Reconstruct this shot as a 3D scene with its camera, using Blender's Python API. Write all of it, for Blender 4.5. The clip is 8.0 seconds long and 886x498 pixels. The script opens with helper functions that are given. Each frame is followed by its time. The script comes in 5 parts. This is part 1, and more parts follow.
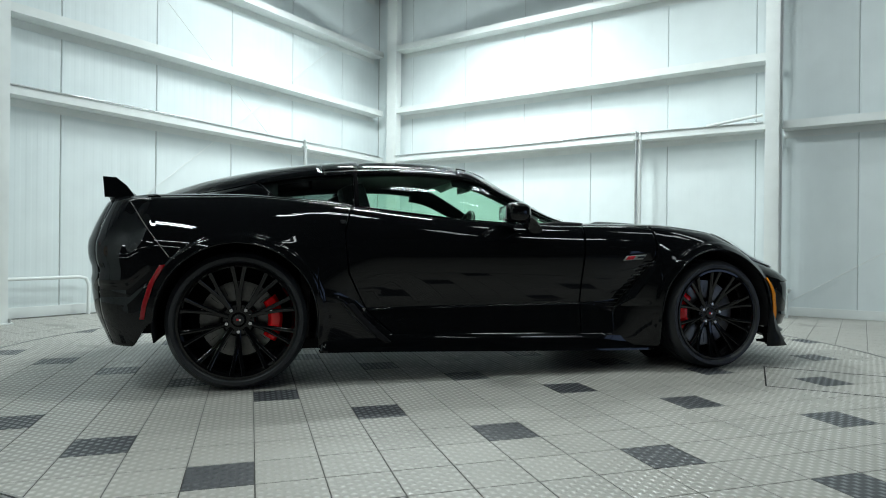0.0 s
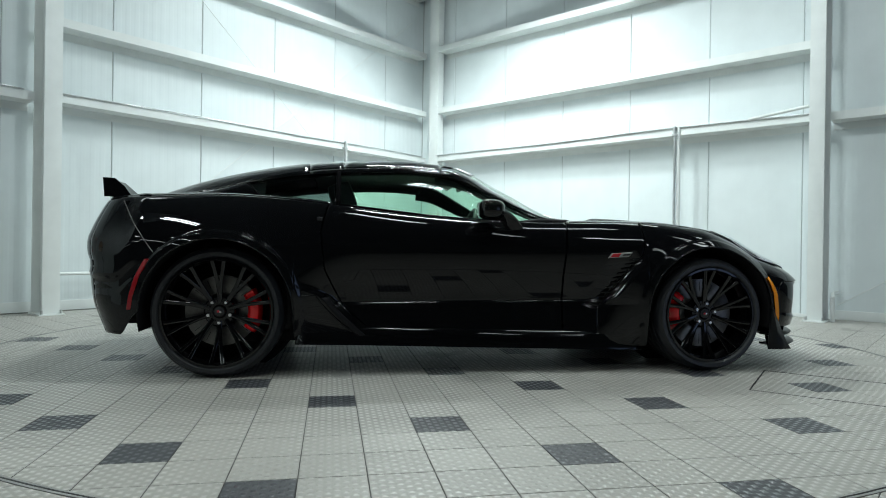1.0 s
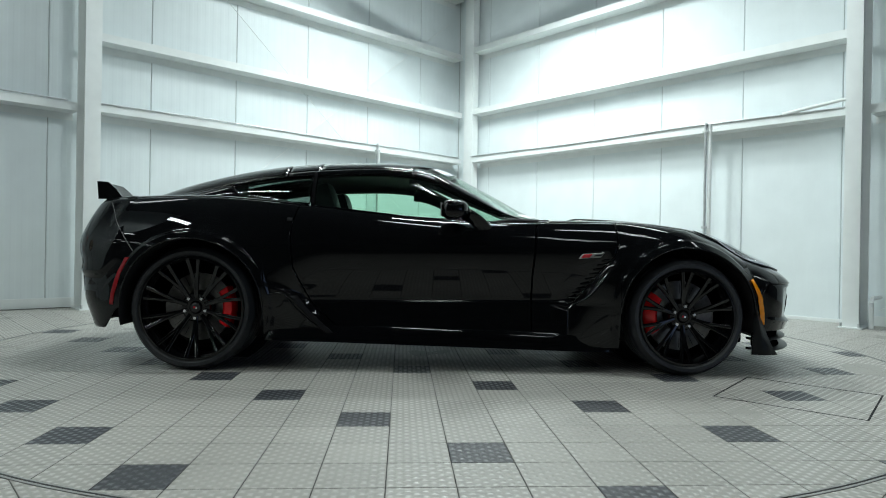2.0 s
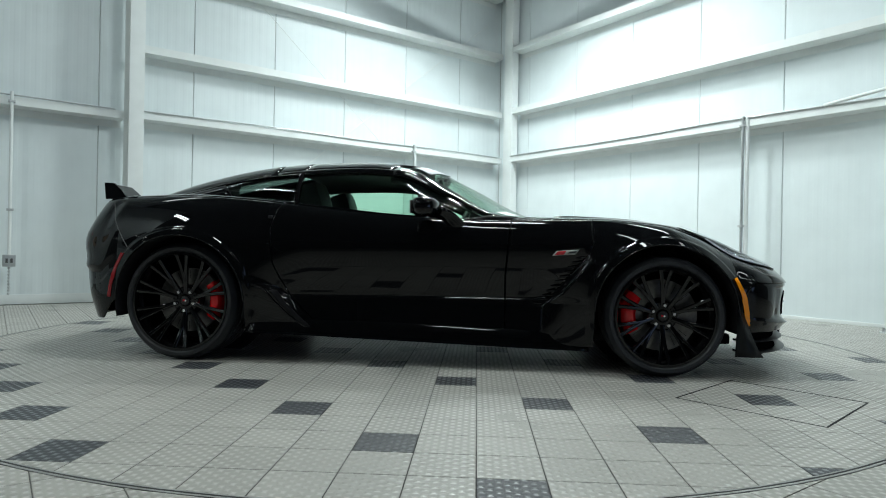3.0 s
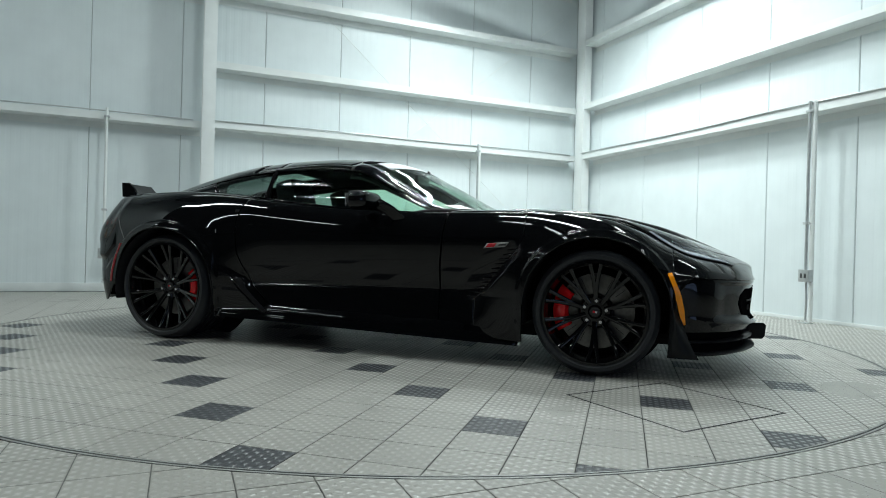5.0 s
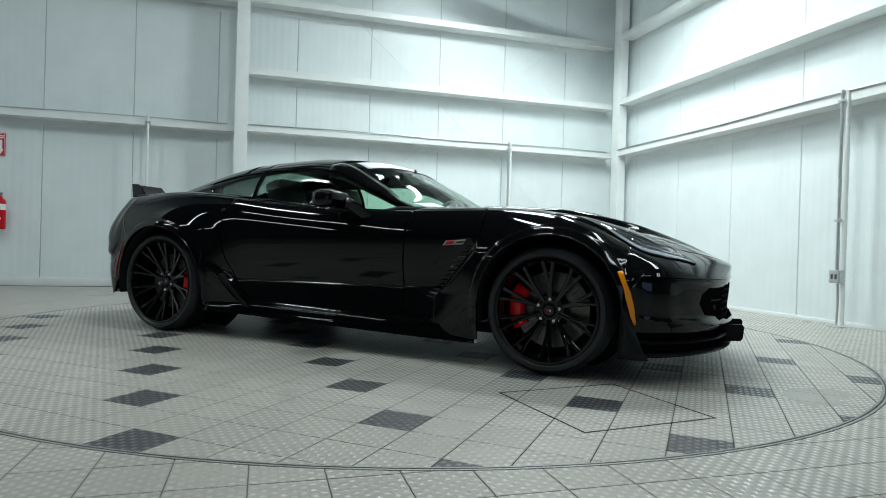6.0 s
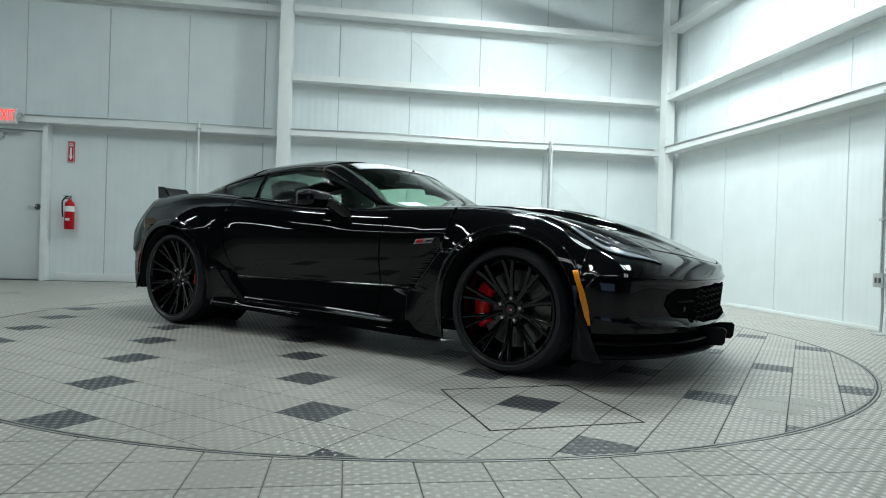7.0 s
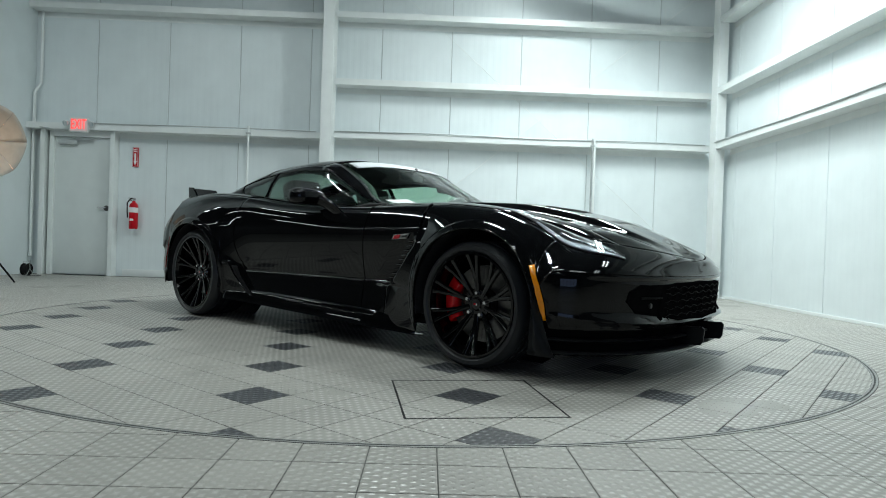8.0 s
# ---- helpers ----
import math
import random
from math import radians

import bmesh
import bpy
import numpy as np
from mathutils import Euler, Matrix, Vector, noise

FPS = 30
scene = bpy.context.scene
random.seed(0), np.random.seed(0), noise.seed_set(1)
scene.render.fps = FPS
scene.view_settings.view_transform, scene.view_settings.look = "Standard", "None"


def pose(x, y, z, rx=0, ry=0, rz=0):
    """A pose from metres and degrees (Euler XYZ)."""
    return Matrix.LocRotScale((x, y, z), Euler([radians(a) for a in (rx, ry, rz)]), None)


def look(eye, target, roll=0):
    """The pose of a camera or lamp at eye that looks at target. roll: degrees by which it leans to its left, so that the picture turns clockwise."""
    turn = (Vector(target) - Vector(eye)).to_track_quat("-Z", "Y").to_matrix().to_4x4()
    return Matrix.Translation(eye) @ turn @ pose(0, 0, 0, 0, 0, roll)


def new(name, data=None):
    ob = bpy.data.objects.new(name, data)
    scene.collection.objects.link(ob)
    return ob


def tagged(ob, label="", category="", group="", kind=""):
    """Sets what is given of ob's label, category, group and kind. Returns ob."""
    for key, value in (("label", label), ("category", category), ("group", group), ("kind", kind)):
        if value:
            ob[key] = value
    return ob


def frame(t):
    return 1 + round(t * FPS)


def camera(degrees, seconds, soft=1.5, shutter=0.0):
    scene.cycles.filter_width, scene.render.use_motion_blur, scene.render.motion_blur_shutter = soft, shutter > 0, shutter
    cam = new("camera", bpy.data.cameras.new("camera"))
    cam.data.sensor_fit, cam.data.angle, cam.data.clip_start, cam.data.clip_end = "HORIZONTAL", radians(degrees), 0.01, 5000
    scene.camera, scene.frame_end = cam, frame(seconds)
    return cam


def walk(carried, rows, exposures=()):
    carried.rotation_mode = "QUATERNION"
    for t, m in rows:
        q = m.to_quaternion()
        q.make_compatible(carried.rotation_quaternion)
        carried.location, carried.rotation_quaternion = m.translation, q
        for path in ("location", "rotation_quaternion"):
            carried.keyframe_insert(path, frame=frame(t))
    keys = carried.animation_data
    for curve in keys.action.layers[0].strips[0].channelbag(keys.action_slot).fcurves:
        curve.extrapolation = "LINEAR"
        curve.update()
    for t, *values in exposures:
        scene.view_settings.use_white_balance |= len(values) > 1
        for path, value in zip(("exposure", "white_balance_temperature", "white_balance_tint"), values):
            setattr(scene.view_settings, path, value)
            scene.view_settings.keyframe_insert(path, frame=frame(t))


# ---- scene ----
cam = camera(70.8, 8.0, soft=1.0)
PATH = [
    (0, (-0.034, -0.034, 0.692), (-1.15, 1.626, 0.692), 0.6),
    (1, (0.421, 0.256, 0.678), (-0.888, 1.769, 0.676), 0.8),
    (1.5, (0.643, 0.432, 0.683), (-0.747, 1.87, 0.681), 0.9),
    (3, (1.241, 1.035, 0.663), (-0.38, 2.206, 0.662), 1.1),
    (3.5, (1.409, 1.253, 0.651), (-0.277, 2.328, 0.651), 1.2),
    (4.5, (1.726, 1.735, 0.626), (-0.071, 2.612, 0.627), 1.5),
    (6, (2.094, 2.57, 0.633), (0.173, 3.128, 0.623), 1.7),
    (6.5, (2.188, 2.865, 0.631), (0.236, 3.3, 0.619), 1.8),
    (7, (2.26, 3.154, 0.637), (0.284, 3.458, 0.623), 1.9),
    (7.5, (2.318, 3.44, 0.632), (0.325, 3.614, 0.616), 1.9),
    (8, (2.363, 3.723, 0.624), (0.363, 3.771, 0.606), 2.0),
]
walk(cam, [(t, look(eye, target, roll)) for t, eye, target, roll in PATH], exposures=[(0, 0.18), (1.5, 0.16), (4.5, 0.08), (8, 0.02)])

# ---- world and light ----
world = bpy.data.worlds.new("world")
scene.world = world
world.use_nodes = True
world.node_tree.nodes["Background"].inputs[0].default_value = (0.35, 0.42, 0.5, 1)
world.node_tree.nodes["Background"].inputs[1].default_value = 0.03

ROOM_X, ROOM_Y, CEIL = -6.62, 7.81, 7.0
FACE_X, FACE_Y = -6.415, 7.605


def strip_lamp(x, y, z, length, watts, rz=0.0, width=0.07, tint=(0.885, 1.0, 1.0), spread=180):
    data = bpy.data.lights.new("strip_lamp", "AREA")
    data.shape, data.size, data.size_y = "RECTANGLE", length, width
    data.energy, data.color, data.spread = watts, tint, radians(spread)
    ob = new("strip_lamp", data)
    ob.matrix_basis = pose(x, y, z, 0, 0, rz)
    return ob


# (x, y, z, length, watts, turn, spread): the hall's twin-tube ceiling fixtures; those near the walls have deep reflectors
LAMPS = [
    (-3.7, 6.3, 4.5, 1.2, 72, 0, 140),
    (-4.9, 5.6, 4.5, 1.2, 44, 45, 150),
    (-1.5, 6.5, 4.5, 1.2, 11, 0, 140),
    (0.9, 6.4, 4.6, 1.2, 5, 0, 140),
    (-5.4, 1.3, 4.5, 1.2, 4, 90, 140),
    (-4.1, 5.1, 4.9, 1.2, 100, 45, 180),
    (-1.6, 3.4, 5.0, 1.2, 104, 45, 180),
    (-2.6, -1.0, 4.7, 1.2, 56, 0, 180),
    (0.0, 1.6, 4.9, 1.2, 24, 0, 180),
    (1.3, 5.2, 4.9, 1.2, 6, 90, 180),
    (0.6, 3.6, 4.8, 1.2, 16, 90, 180),
    (3.4, 1.0, 4.8, 1.2, 7, 0, 180),
    (4.0, 2.5, 4.8, 1.2, 17, 90, 180),
]
# the strips of the hall behind, in rows
FAR_LAMPS = [(x, y, 4.8, 2.4, w, 0, 180) for x, y, w in ((-4.5, -4.5, 37), (-0.5, -4.5, 37), (-4.5, -8.0, 25), (-0.5, -8.0, 25), (-2.5, -11.5, 25))]
for x, y, z, length, watts, turn, spread in LAMPS:
    for s in (-0.085, 0.085):
        q = pose(x, y, z, 0, 0, turn) @ Vector((0, s, 0))
        strip_lamp(q.x, q.y, q.z, length, watts / 2, turn, spread=spread)
for x, y, z, length, watts, turn, spread in FAR_LAMPS:
    strip_lamp(x, y, z, length, watts, turn, 0.16, spread=spread)


# ---- materials ----
def material(name, colour, rough=0.5, metal=0.0, grain=0.0, scale=8.0, bump=0.0, bump_scale=60.0, coat=0.0, rough_var=0.0, emit=0.0, spec=0.5, coat_ior=1.42):
    m = bpy.data.materials.new(name)
    m.use_nodes = True
    nt = m.node_tree
    p = nt.nodes["Principled BSDF"]
    p.inputs["Base Color"].default_value = (*colour, 1)
    p.inputs["Roughness"].default_value = rough
    p.inputs["Metallic"].default_value = metal
    p.inputs["Coat Weight"].default_value = coat
    p.inputs["Coat Roughness"].default_value = 0.015
    p.inputs["Coat IOR"].default_value = coat_ior
    p.inputs["Specular IOR Level"].default_value = spec
    if emit:
        p.inputs["Emission Color"].default_value = (*colour, 1)
        p.inputs["Emission Strength"].default_value = emit
    if grain or bump or rough_var:
        tc = nt.nodes.new("ShaderNodeTexCoord")
        n1 = nt.nodes.new("ShaderNodeTexNoise")
        n1.inputs["Scale"].default_value = scale
        n1.inputs["Detail"].default_value = 6
        nt.links.new(tc.outputs["Object"], n1.inputs["Vector"])
        if grain:
            n2 = nt.nodes.new("ShaderNodeTexNoise")
            n2.inputs["Scale"].default_value = scale * 0.12
            nt.links.new(tc.outputs["Object"], n2.inputs["Vector"])
            add = nt.nodes.new("ShaderNodeMath")
            add.operation = "ADD"
            nt.links.new(n1.outputs[0], add.inputs[0])
            nt.links.new(n2.outputs[0], add.inputs[1])
            mr = nt.nodes.new("ShaderNodeMapRange")
            mr.inputs[1].default_value, mr.inputs[2].default_value = 0.7, 1.3
            mr.inputs[3].default_value, mr.inputs[4].default_value = 1 - grain, 1 + grain
            nt.links.new(add.outputs[0], mr.inputs[0])
            mul = nt.nodes.new("ShaderNodeMix")
            mul.data_type, mul.blend_type = "RGBA", "MULTIPLY"
            mul.inputs[0].default_value = 1
            mul.inputs[6].default_value = (*colour, 1)
            nt.links.new(mr.outputs[0], mul.inputs[7])
            nt.links.new(mul.outputs[2], p.inputs["Base Color"])
        if rough_var:
            mr2 = nt.nodes.new("ShaderNodeMapRange")
            mr2.inputs[1].default_value, mr2.inputs[2].default_value = 0.3, 0.7
            mr2.inputs[3].default_value, mr2.inputs[4].default_value = rough - rough_var, rough + rough_var
            nt.links.new(n1.outputs[0], mr2.inputs[0])
            nt.links.new(mr2.outputs[0], p.inputs["Roughness"])
        if bump:
            n3 = nt.nodes.new("ShaderNodeTexNoise")
            n3.inputs["Scale"].default_value = bump_scale
            n3.inputs["Detail"].default_value = 3
            nt.links.new(tc.outputs["Object"], n3.inputs["Vector"])
            b = nt.nodes.new("ShaderNodeBump")
            b.inputs["Strength"].default_value = bump
            b.inputs["Distance"].default_value = 0.002
            nt.links.new(n3.outputs[0], b.inputs["Height"])
            nt.links.new(b.outputs[0], p.inputs["Normal"])
    return m


def tile_material(name, colour, vary=0.06):
    """Glazed quarry tile with a raised grip pattern of small staggered studs, laid out by the tile's UVs."""
    m = material(name, colour, rough=0.33, spec=0.6)
    nt = m.node_tree
    p = nt.nodes["Principled BSDF"]
    L = nt.links.new

    def math_node(op, a, b=None):
        n = nt.nodes.new("ShaderNodeMath")
        n.operation = op
        for k, v in enumerate((a, b)):
            if v is None:
                continue
            if isinstance(v, (int, float)):
                n.inputs[k].default_value = v
            else:
                L(v, n.inputs[k])
        return n.outputs[0]

    uv = nt.nodes.new("ShaderNodeUVMap")
    sep = nt.nodes.new("ShaderNodeSeparateXYZ")
    L(uv.outputs[0], sep.inputs[0])
    cols = math_node("MULTIPLY", sep.outputs[0], 8.0)
    shift = math_node("MULTIPLY", math_node("MODULO", math_node("FLOOR", cols), 2.0), 0.5)
    rows = math_node("ADD", math_node("MULTIPLY", sep.outputs[1], 5.0), shift)
    du = math_node("ABSOLUTE", math_node("SUBTRACT", math_node("FRACT", cols), 0.5))
    dv = math_node("ABSOLUTE", math_node("SUBTRACT", math_node("FRACT", rows), 0.5))
    stud = math_node("MAXIMUM", du, math_node("MULTIPLY", dv, 1.25))
    mr = nt.nodes.new("ShaderNodeMapRange")
    mr.interpolation_type = "SMOOTHSTEP"
    mr.inputs[1].default_value, mr.inputs[2].default_value = 0.47, 0.06
    L(stud, mr.inputs[0])
    geo = nt.nodes.new("ShaderNodeNewGeometry")
    grain = nt.nodes.new("ShaderNodeTexNoise")
    grain.inputs["Scale"].default_value = 130
    L(geo.outputs["Position"], grain.inputs["Vector"])
    height = math_node("ADD", mr.outputs[0], math_node("MULTIPLY", grain.outputs[0], 0.25))
    b = nt.nodes.new("ShaderNodeBump")
    b.inputs["Strength"].default_value = 1.0
    b.inputs["Distance"].default_value = 0.0034
    L(mr.outputs[0], b.inputs["Height"])
    soft = nt.nodes.new("ShaderNodeBump")
    soft.inputs["Strength"].default_value = 0.22
    soft.inputs["Distance"].default_value = 0.0016
    L(height, soft.inputs["Height"])
    L(soft.outputs[0], p.inputs["Normal"])
    # colour: tile by tile, patches of grime, fine speckle
    info = nt.nodes.new("ShaderNodeObjectInfo")
    rnd = math_node("FRACT", math_node("ADD", info.outputs["Random"], geo.outputs["Random Per Island"]))
    grime = nt.nodes.new("ShaderNodeTexNoise")
    grime.inputs["Scale"].default_value = 1.7
    grime.inputs["Detail"].default_value = 7
    L(geo.outputs["Position"], grime.inputs["Vector"])
    a = math_node("MULTIPLY", math_node("SUBTRACT", rnd, 0.5), vary * 2)
    c = math_node("MULTIPLY", math_node("SUBTRACT", grime.outputs[0], 0.5), 0.35)
    s = math_node("MULTIPLY", math_node("SUBTRACT", grain.outputs[0], 0.5), 0.18)
    # stud tops lighter in colour, making up for the darkening under their coat
    f = math_node("ADD", math_node("ADD", math_node("ADD", math_node("ADD", a, c), s), math_node("MULTIPLY", mr.outputs[0], 0.27)), 0.94)
    mul = nt.nodes.new("ShaderNodeMix")
    mul.data_type, mul.blend_type = "RGBA", "MULTIPLY"
    mul.inputs[0].default_value = 1
    mul.inputs[6].default_value = (*colour, 1)
    L(f, mul.inputs[7])
    L(mul.outputs[2], p.inputs["Base Color"])
    r = nt.nodes.new("ShaderNodeMapRange")
    r.inputs[1].default_value, r.inputs[2].default_value = 0.35, 0.65
    r.inputs[3].default_value, r.inputs[4].default_value = 0.27, 0.34
    L(grime.outputs[0], r.inputs[0])
    # stud tops worn to a shine, dull hollows between them
    rr = nt.nodes.new("ShaderNodeMix")
    L(mr.outputs[0], rr.inputs[0])
    rr.inputs[2].default_value = 0.55
    L(r.outputs[0], rr.inputs[3])
    L(rr.outputs[0], p.inputs["Roughness"])
    L(mr.outputs[0], p.inputs["Coat Weight"])
    p.inputs["Coat IOR"].default_value = 1.85
    L(r.outputs[0], p.inputs["Coat Roughness"])
    L(b.outputs[0], p.inputs["Coat Normal"])
    return m


def glass_material(name, tint, gloss_rough=0.0):
    m = bpy.data.materials.new(name)
    m.use_nodes = True
    nt = m.node_tree
    nt.nodes.remove(nt.nodes["Principled BSDF"])
    out = nt.nodes["Material Output"]
    tr = nt.nodes.new("ShaderNodeBsdfTransparent")
    tr.inputs[0].default_value = (*tint, 1)
    gl = nt.nodes.new("ShaderNodeBsdfGlossy")
    gl.inputs["Roughness"].default_value = gloss_rough
    lw = nt.nodes.new("ShaderNodeLayerWeight")
    power = nt.nodes.new("ShaderNodeMath")
    power.operation, power.inputs[1].default_value = "POWER", 5.0
    nt.links.new(lw.outputs["Facing"], power.inputs[0])
    mr = nt.nodes.new("ShaderNodeMapRange")
    mr.inputs[3].default_value, mr.inputs[4].default_value = 0.05, 1.0
    nt.links.new(power.outputs[0], mr.inputs[0])
    mix = nt.nodes.new("ShaderNodeMixShader")
    nt.links.new(mr.outputs[0], mix.inputs[0])
    nt.links.new(tr.outputs[0], mix.inputs[1])
    nt.links.new(gl.outputs[0], mix.inputs[2])
    nt.links.new(mix.outputs[0], out.inputs[0])
    return m


M_PANEL = material("white_metal_panel", (0.718, 0.776, 0.785), 0.36, grain=0.05, scale=3.0, bump=0.012, bump_scale=5, rough_var=0.03, spec=0.3)
M_STEEL = material("white_painted_steel", (0.76, 0.79, 0.78), 0.4, grain=0.05, scale=6, bump=0.05, bump_scale=40)
M_JOINT = material("panel_joint_sealant", (0.42, 0.44, 0.44), 0.8, grain=0.1, scale=10)
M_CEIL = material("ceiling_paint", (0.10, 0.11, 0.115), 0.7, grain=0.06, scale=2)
M_HALLWALL = material("grey_hall_wall", (0.13, 0.14, 0.145), 0.7, grain=0.2, scale=1.5)
M_HALLFLOOR = material("grey_hall_floor", (0.15, 0.15, 0.142), 0.5, grain=0.2, scale=1.5)
M_TILE = tile_material("grey_grip_tile", (0.338, 0.325, 0.296))
M_TILE_DARK = tile_material("charcoal_grip_tile", (0.035, 0.037, 0.042), 0.12)
M_GROUT = material("dark_grout", (0.13, 0.128, 0.12), 0.85, grain=0.3, scale=14, bump=0.3)
M_RUBBER = material("black_rubber", (0.012, 0.012, 0.013), 0.6, grain=0.2, scale=30, bump=0.15, bump_scale=200)
M_TYRE = material("tyre_rubber", (0.013, 0.0145, 0.017), 0.42, grain=0.2, scale=25, bump=0.2, bump_scale=150, rough_var=0.08)
M_PAINT = material("gloss_black_paint", (0.0028, 0.0031, 0.0036), 0.05, coat=1.0, spec=0.0, coat_ior=1.385)
M_GRILLE = material("black_grille_plastic", (0.006, 0.006, 0.0065), 0.7, grain=0.15, scale=40, spec=0.0)
M_GRILLEBAR = material("satin_grille_bar", (0.003, 0.003, 0.0034), 0.5, grain=0.1, scale=40, spec=0.03)
M_TRIM = material("satin_black_trim", (0.008, 0.008, 0.009), 0.35, bump=0.05, bump_scale=300)
M_MATTE = material("matte_black_plastic", (0.010, 0.010, 0.011), 0.6, grain=0.15, scale=40, bump=0.1, bump_scale=400, spec=0.1)
M_AERO = material("satin_carbon_aero", (0.010, 0.011, 0.012), 0.34, grain=0.15, scale=40, spec=0.16)
M_RIM = material("gloss_black_rim", (0.002, 0.0021, 0.0025), 0.05, coat=1.0, spec=0.0, coat_ior=1.45)
M_DISC = material("brake_disc_iron", (0.15, 0.148, 0.144), 0.3, metal=0.85, grain=0.2, scale=60, bump=0.1, bump_scale=120)
M_CALIPER = material("red_caliper_paint", (0.88, 0.008, 0.014), 0.25, coat=0.4, grain=0.05, scale=20)
M_CHROME = material("chrome", (0.75, 0.75, 0.76), 0.22, metal=0.85, rough_var=0.05, scale=50)
M_AMBER = material("amber_lens", (0.95, 0.30, 0.003), 0.2, coat=0.2, grain=0.08, scale=60)
M_REDLENS = material("red_lens", (0.24, 0.002, 0.006), 0.2, coat=0.25, grain=0.08, scale=60)
M_GLASS = glass_material("tinted_window_glass", (0.66, 0.85, 0.74))
M_SMOKE = glass_material("smoked_window_glass", (0.34, 0.42, 0.39))
M_LAMPGLASS = glass_material("headlamp_lens", (0.80, 0.84, 0.86))
M_CABIN = material("charcoal_cabin_trim", (0.018, 0.018, 0.019), 0.6, grain=0.15, scale=30, bump=0.1, bump_scale=200)
M_LEATHER = material("black_leather", (0.010, 0.010, 0.011), 0.45, grain=0.15, scale=40, bump=0.2, bump_scale=220)
M_LAMPIN = material("headlamp_reflector", (0.35, 0.36, 0.38), 0.2, metal=0.9, rough_var=0.1, scale=80)
M_LAMPWHITE = material("milky_light_guide", (0.55, 0.57, 0.62), 0.25, coat=0.5, grain=0.1, scale=60)
M_PAPER = material("white_paper", (0.78, 0.79, 0.78), 0.6, grain=0.03, scale=40)
M_BANNER = material("white_windshield_film", (0.70, 0.73, 0.75), 0.35, grain=0.04, scale=30)
M_RED = material("red_enamel", (0.50, 0.004, 0.012), 0.35, coat=0.12, grain=0.06, scale=25, spec=0.2)
M_BADGE = material("red_badge_enamel", (0.50, 0.02, 0.03), 0.25, coat=0.4)
M_SIGN = material("sign_white", (0.78, 0.78, 0.77), 0.5, grain=0.03, scale=20)
M_EXIT = material("exit_letters_red", (1.0, 0.04, 0.035), 0.4, emit=1.8)
M_EXITFACE = material("exit_sign_face", (0.70, 0.55, 0.54), 0.4, emit=0.10)
M_GALV = material("galvanised_conduit", (0.52, 0.54, 0.54), 0.35, metal=0.7, grain=0.12, scale=30)
M_DOOR = material("pale_grey_door_paint", (0.66, 0.70, 0.69), 0.4, grain=0.04, scale=5, bump=0.05, bump_scale=60)
M_DAYLIGHT = material("frosted_daylight_pane", (0.45, 0.62, 1.0), 0.5, emit=0.9)
M_UMBRELLA = material("umbrella_fabric", (0.50, 0.48, 0.43), 0.6, grain=0.12, scale=10)
M_UMBGLOW = material("umbrella_lamp", (1.0, 0.50, 0.18), 0.5, emit=14.0)
M_EDGE = material("dark_worn_steel", (0.10, 0.10, 0.10), 0.5, metal=0.4, grain=0.2, scale=20)
M_RIMSTEEL = material("grey_steel_edging", (0.30, 0.30, 0.29), 0.45, metal=0.5, grain=0.2, scale=20)
M_LAMPBODY = material("lamp_housing_white", (0.7, 0.72, 0.72), 0.5, grain=0.05, scale=10)


# ---- builders ----
def mesh_object(name, verts, faces, mat, parent=None, label="", smooth=True, uv=None, sharp=None):
    me = bpy.data.meshes.new(name)
    me.from_pydata([tuple(map(float, v)) for v in verts], [], [tuple(map(int, f)) for f in faces])
    me.materials.append(mat)
    if uv is not None:
        layer = me.uv_layers.new(name="UVMap")
        layer.data.foreach_set("uv", np.asarray(uv, float).ravel())
    me.polygons.foreach_set("use_smooth", [smooth] * len(me.polygons))
    if smooth and sharp:
        me.set_sharp_from_angle(angle=radians(sharp))
    ob = new(name, me)
    if parent is not None:
        ob.parent = parent
    return tagged(ob, label)


def part(name, bm, mat, parent=None, label="", smooth=True, sharp=35):
    me = bpy.data.meshes.new(name)
    bm.to_mesh(me)
    bm.free()
    me.materials.append(mat)
    me.polygons.foreach_set("use_smooth", [smooth] * len(me.polygons))
    if smooth:
        me.set_sharp_from_angle(angle=radians(sharp))
    ob = new(name, me)
    if parent is not None:
        ob.parent = parent
    return tagged(ob, label)


def add_box(bm, lo, hi, bevel=0.0, m=None):
    c = [(a + b) / 2 for a, b in zip(lo, hi)]
    s = [abs(b - a) for a, b in zip(lo, hi)]
    g = bmesh.ops.create_cube(bm, size=1.0, matrix=(m or Matrix()) @ Matrix.Translation(c) @ Matrix.Diagonal((*s, 1)))
    if bevel:
        es = list({e for v in g["verts"] for e in v.link_edges})
        bmesh.ops.bevel(bm, geom=es, offset=min(bevel, min(s) * 0.45), segments=2, affect="EDGES", profile=0.7)
    return bm


def box(lo, hi, bevel=0.004, m=None):
    return add_box(bmesh.new(), lo, hi, bevel, m)


def add_cyl(bm, a, b, r0, r1=None, seg=16):
    a, b = Vector(a), Vector(b)
    d = b - a
    m = Matrix.Translation((a + b) / 2) @ d.to_track_quat("Z", "Y").to_matrix().to_4x4()
    bmesh.ops.create_cone(bm, cap_ends=True, segments=seg, radius1=r0, radius2=r0 if r1 is None else r1, depth=d.length, matrix=m)
    return bm


def cyl(a, b, r0, r1=None, seg=16):
    return add_cyl(bmesh.new(), a, b, r0, r1, seg)


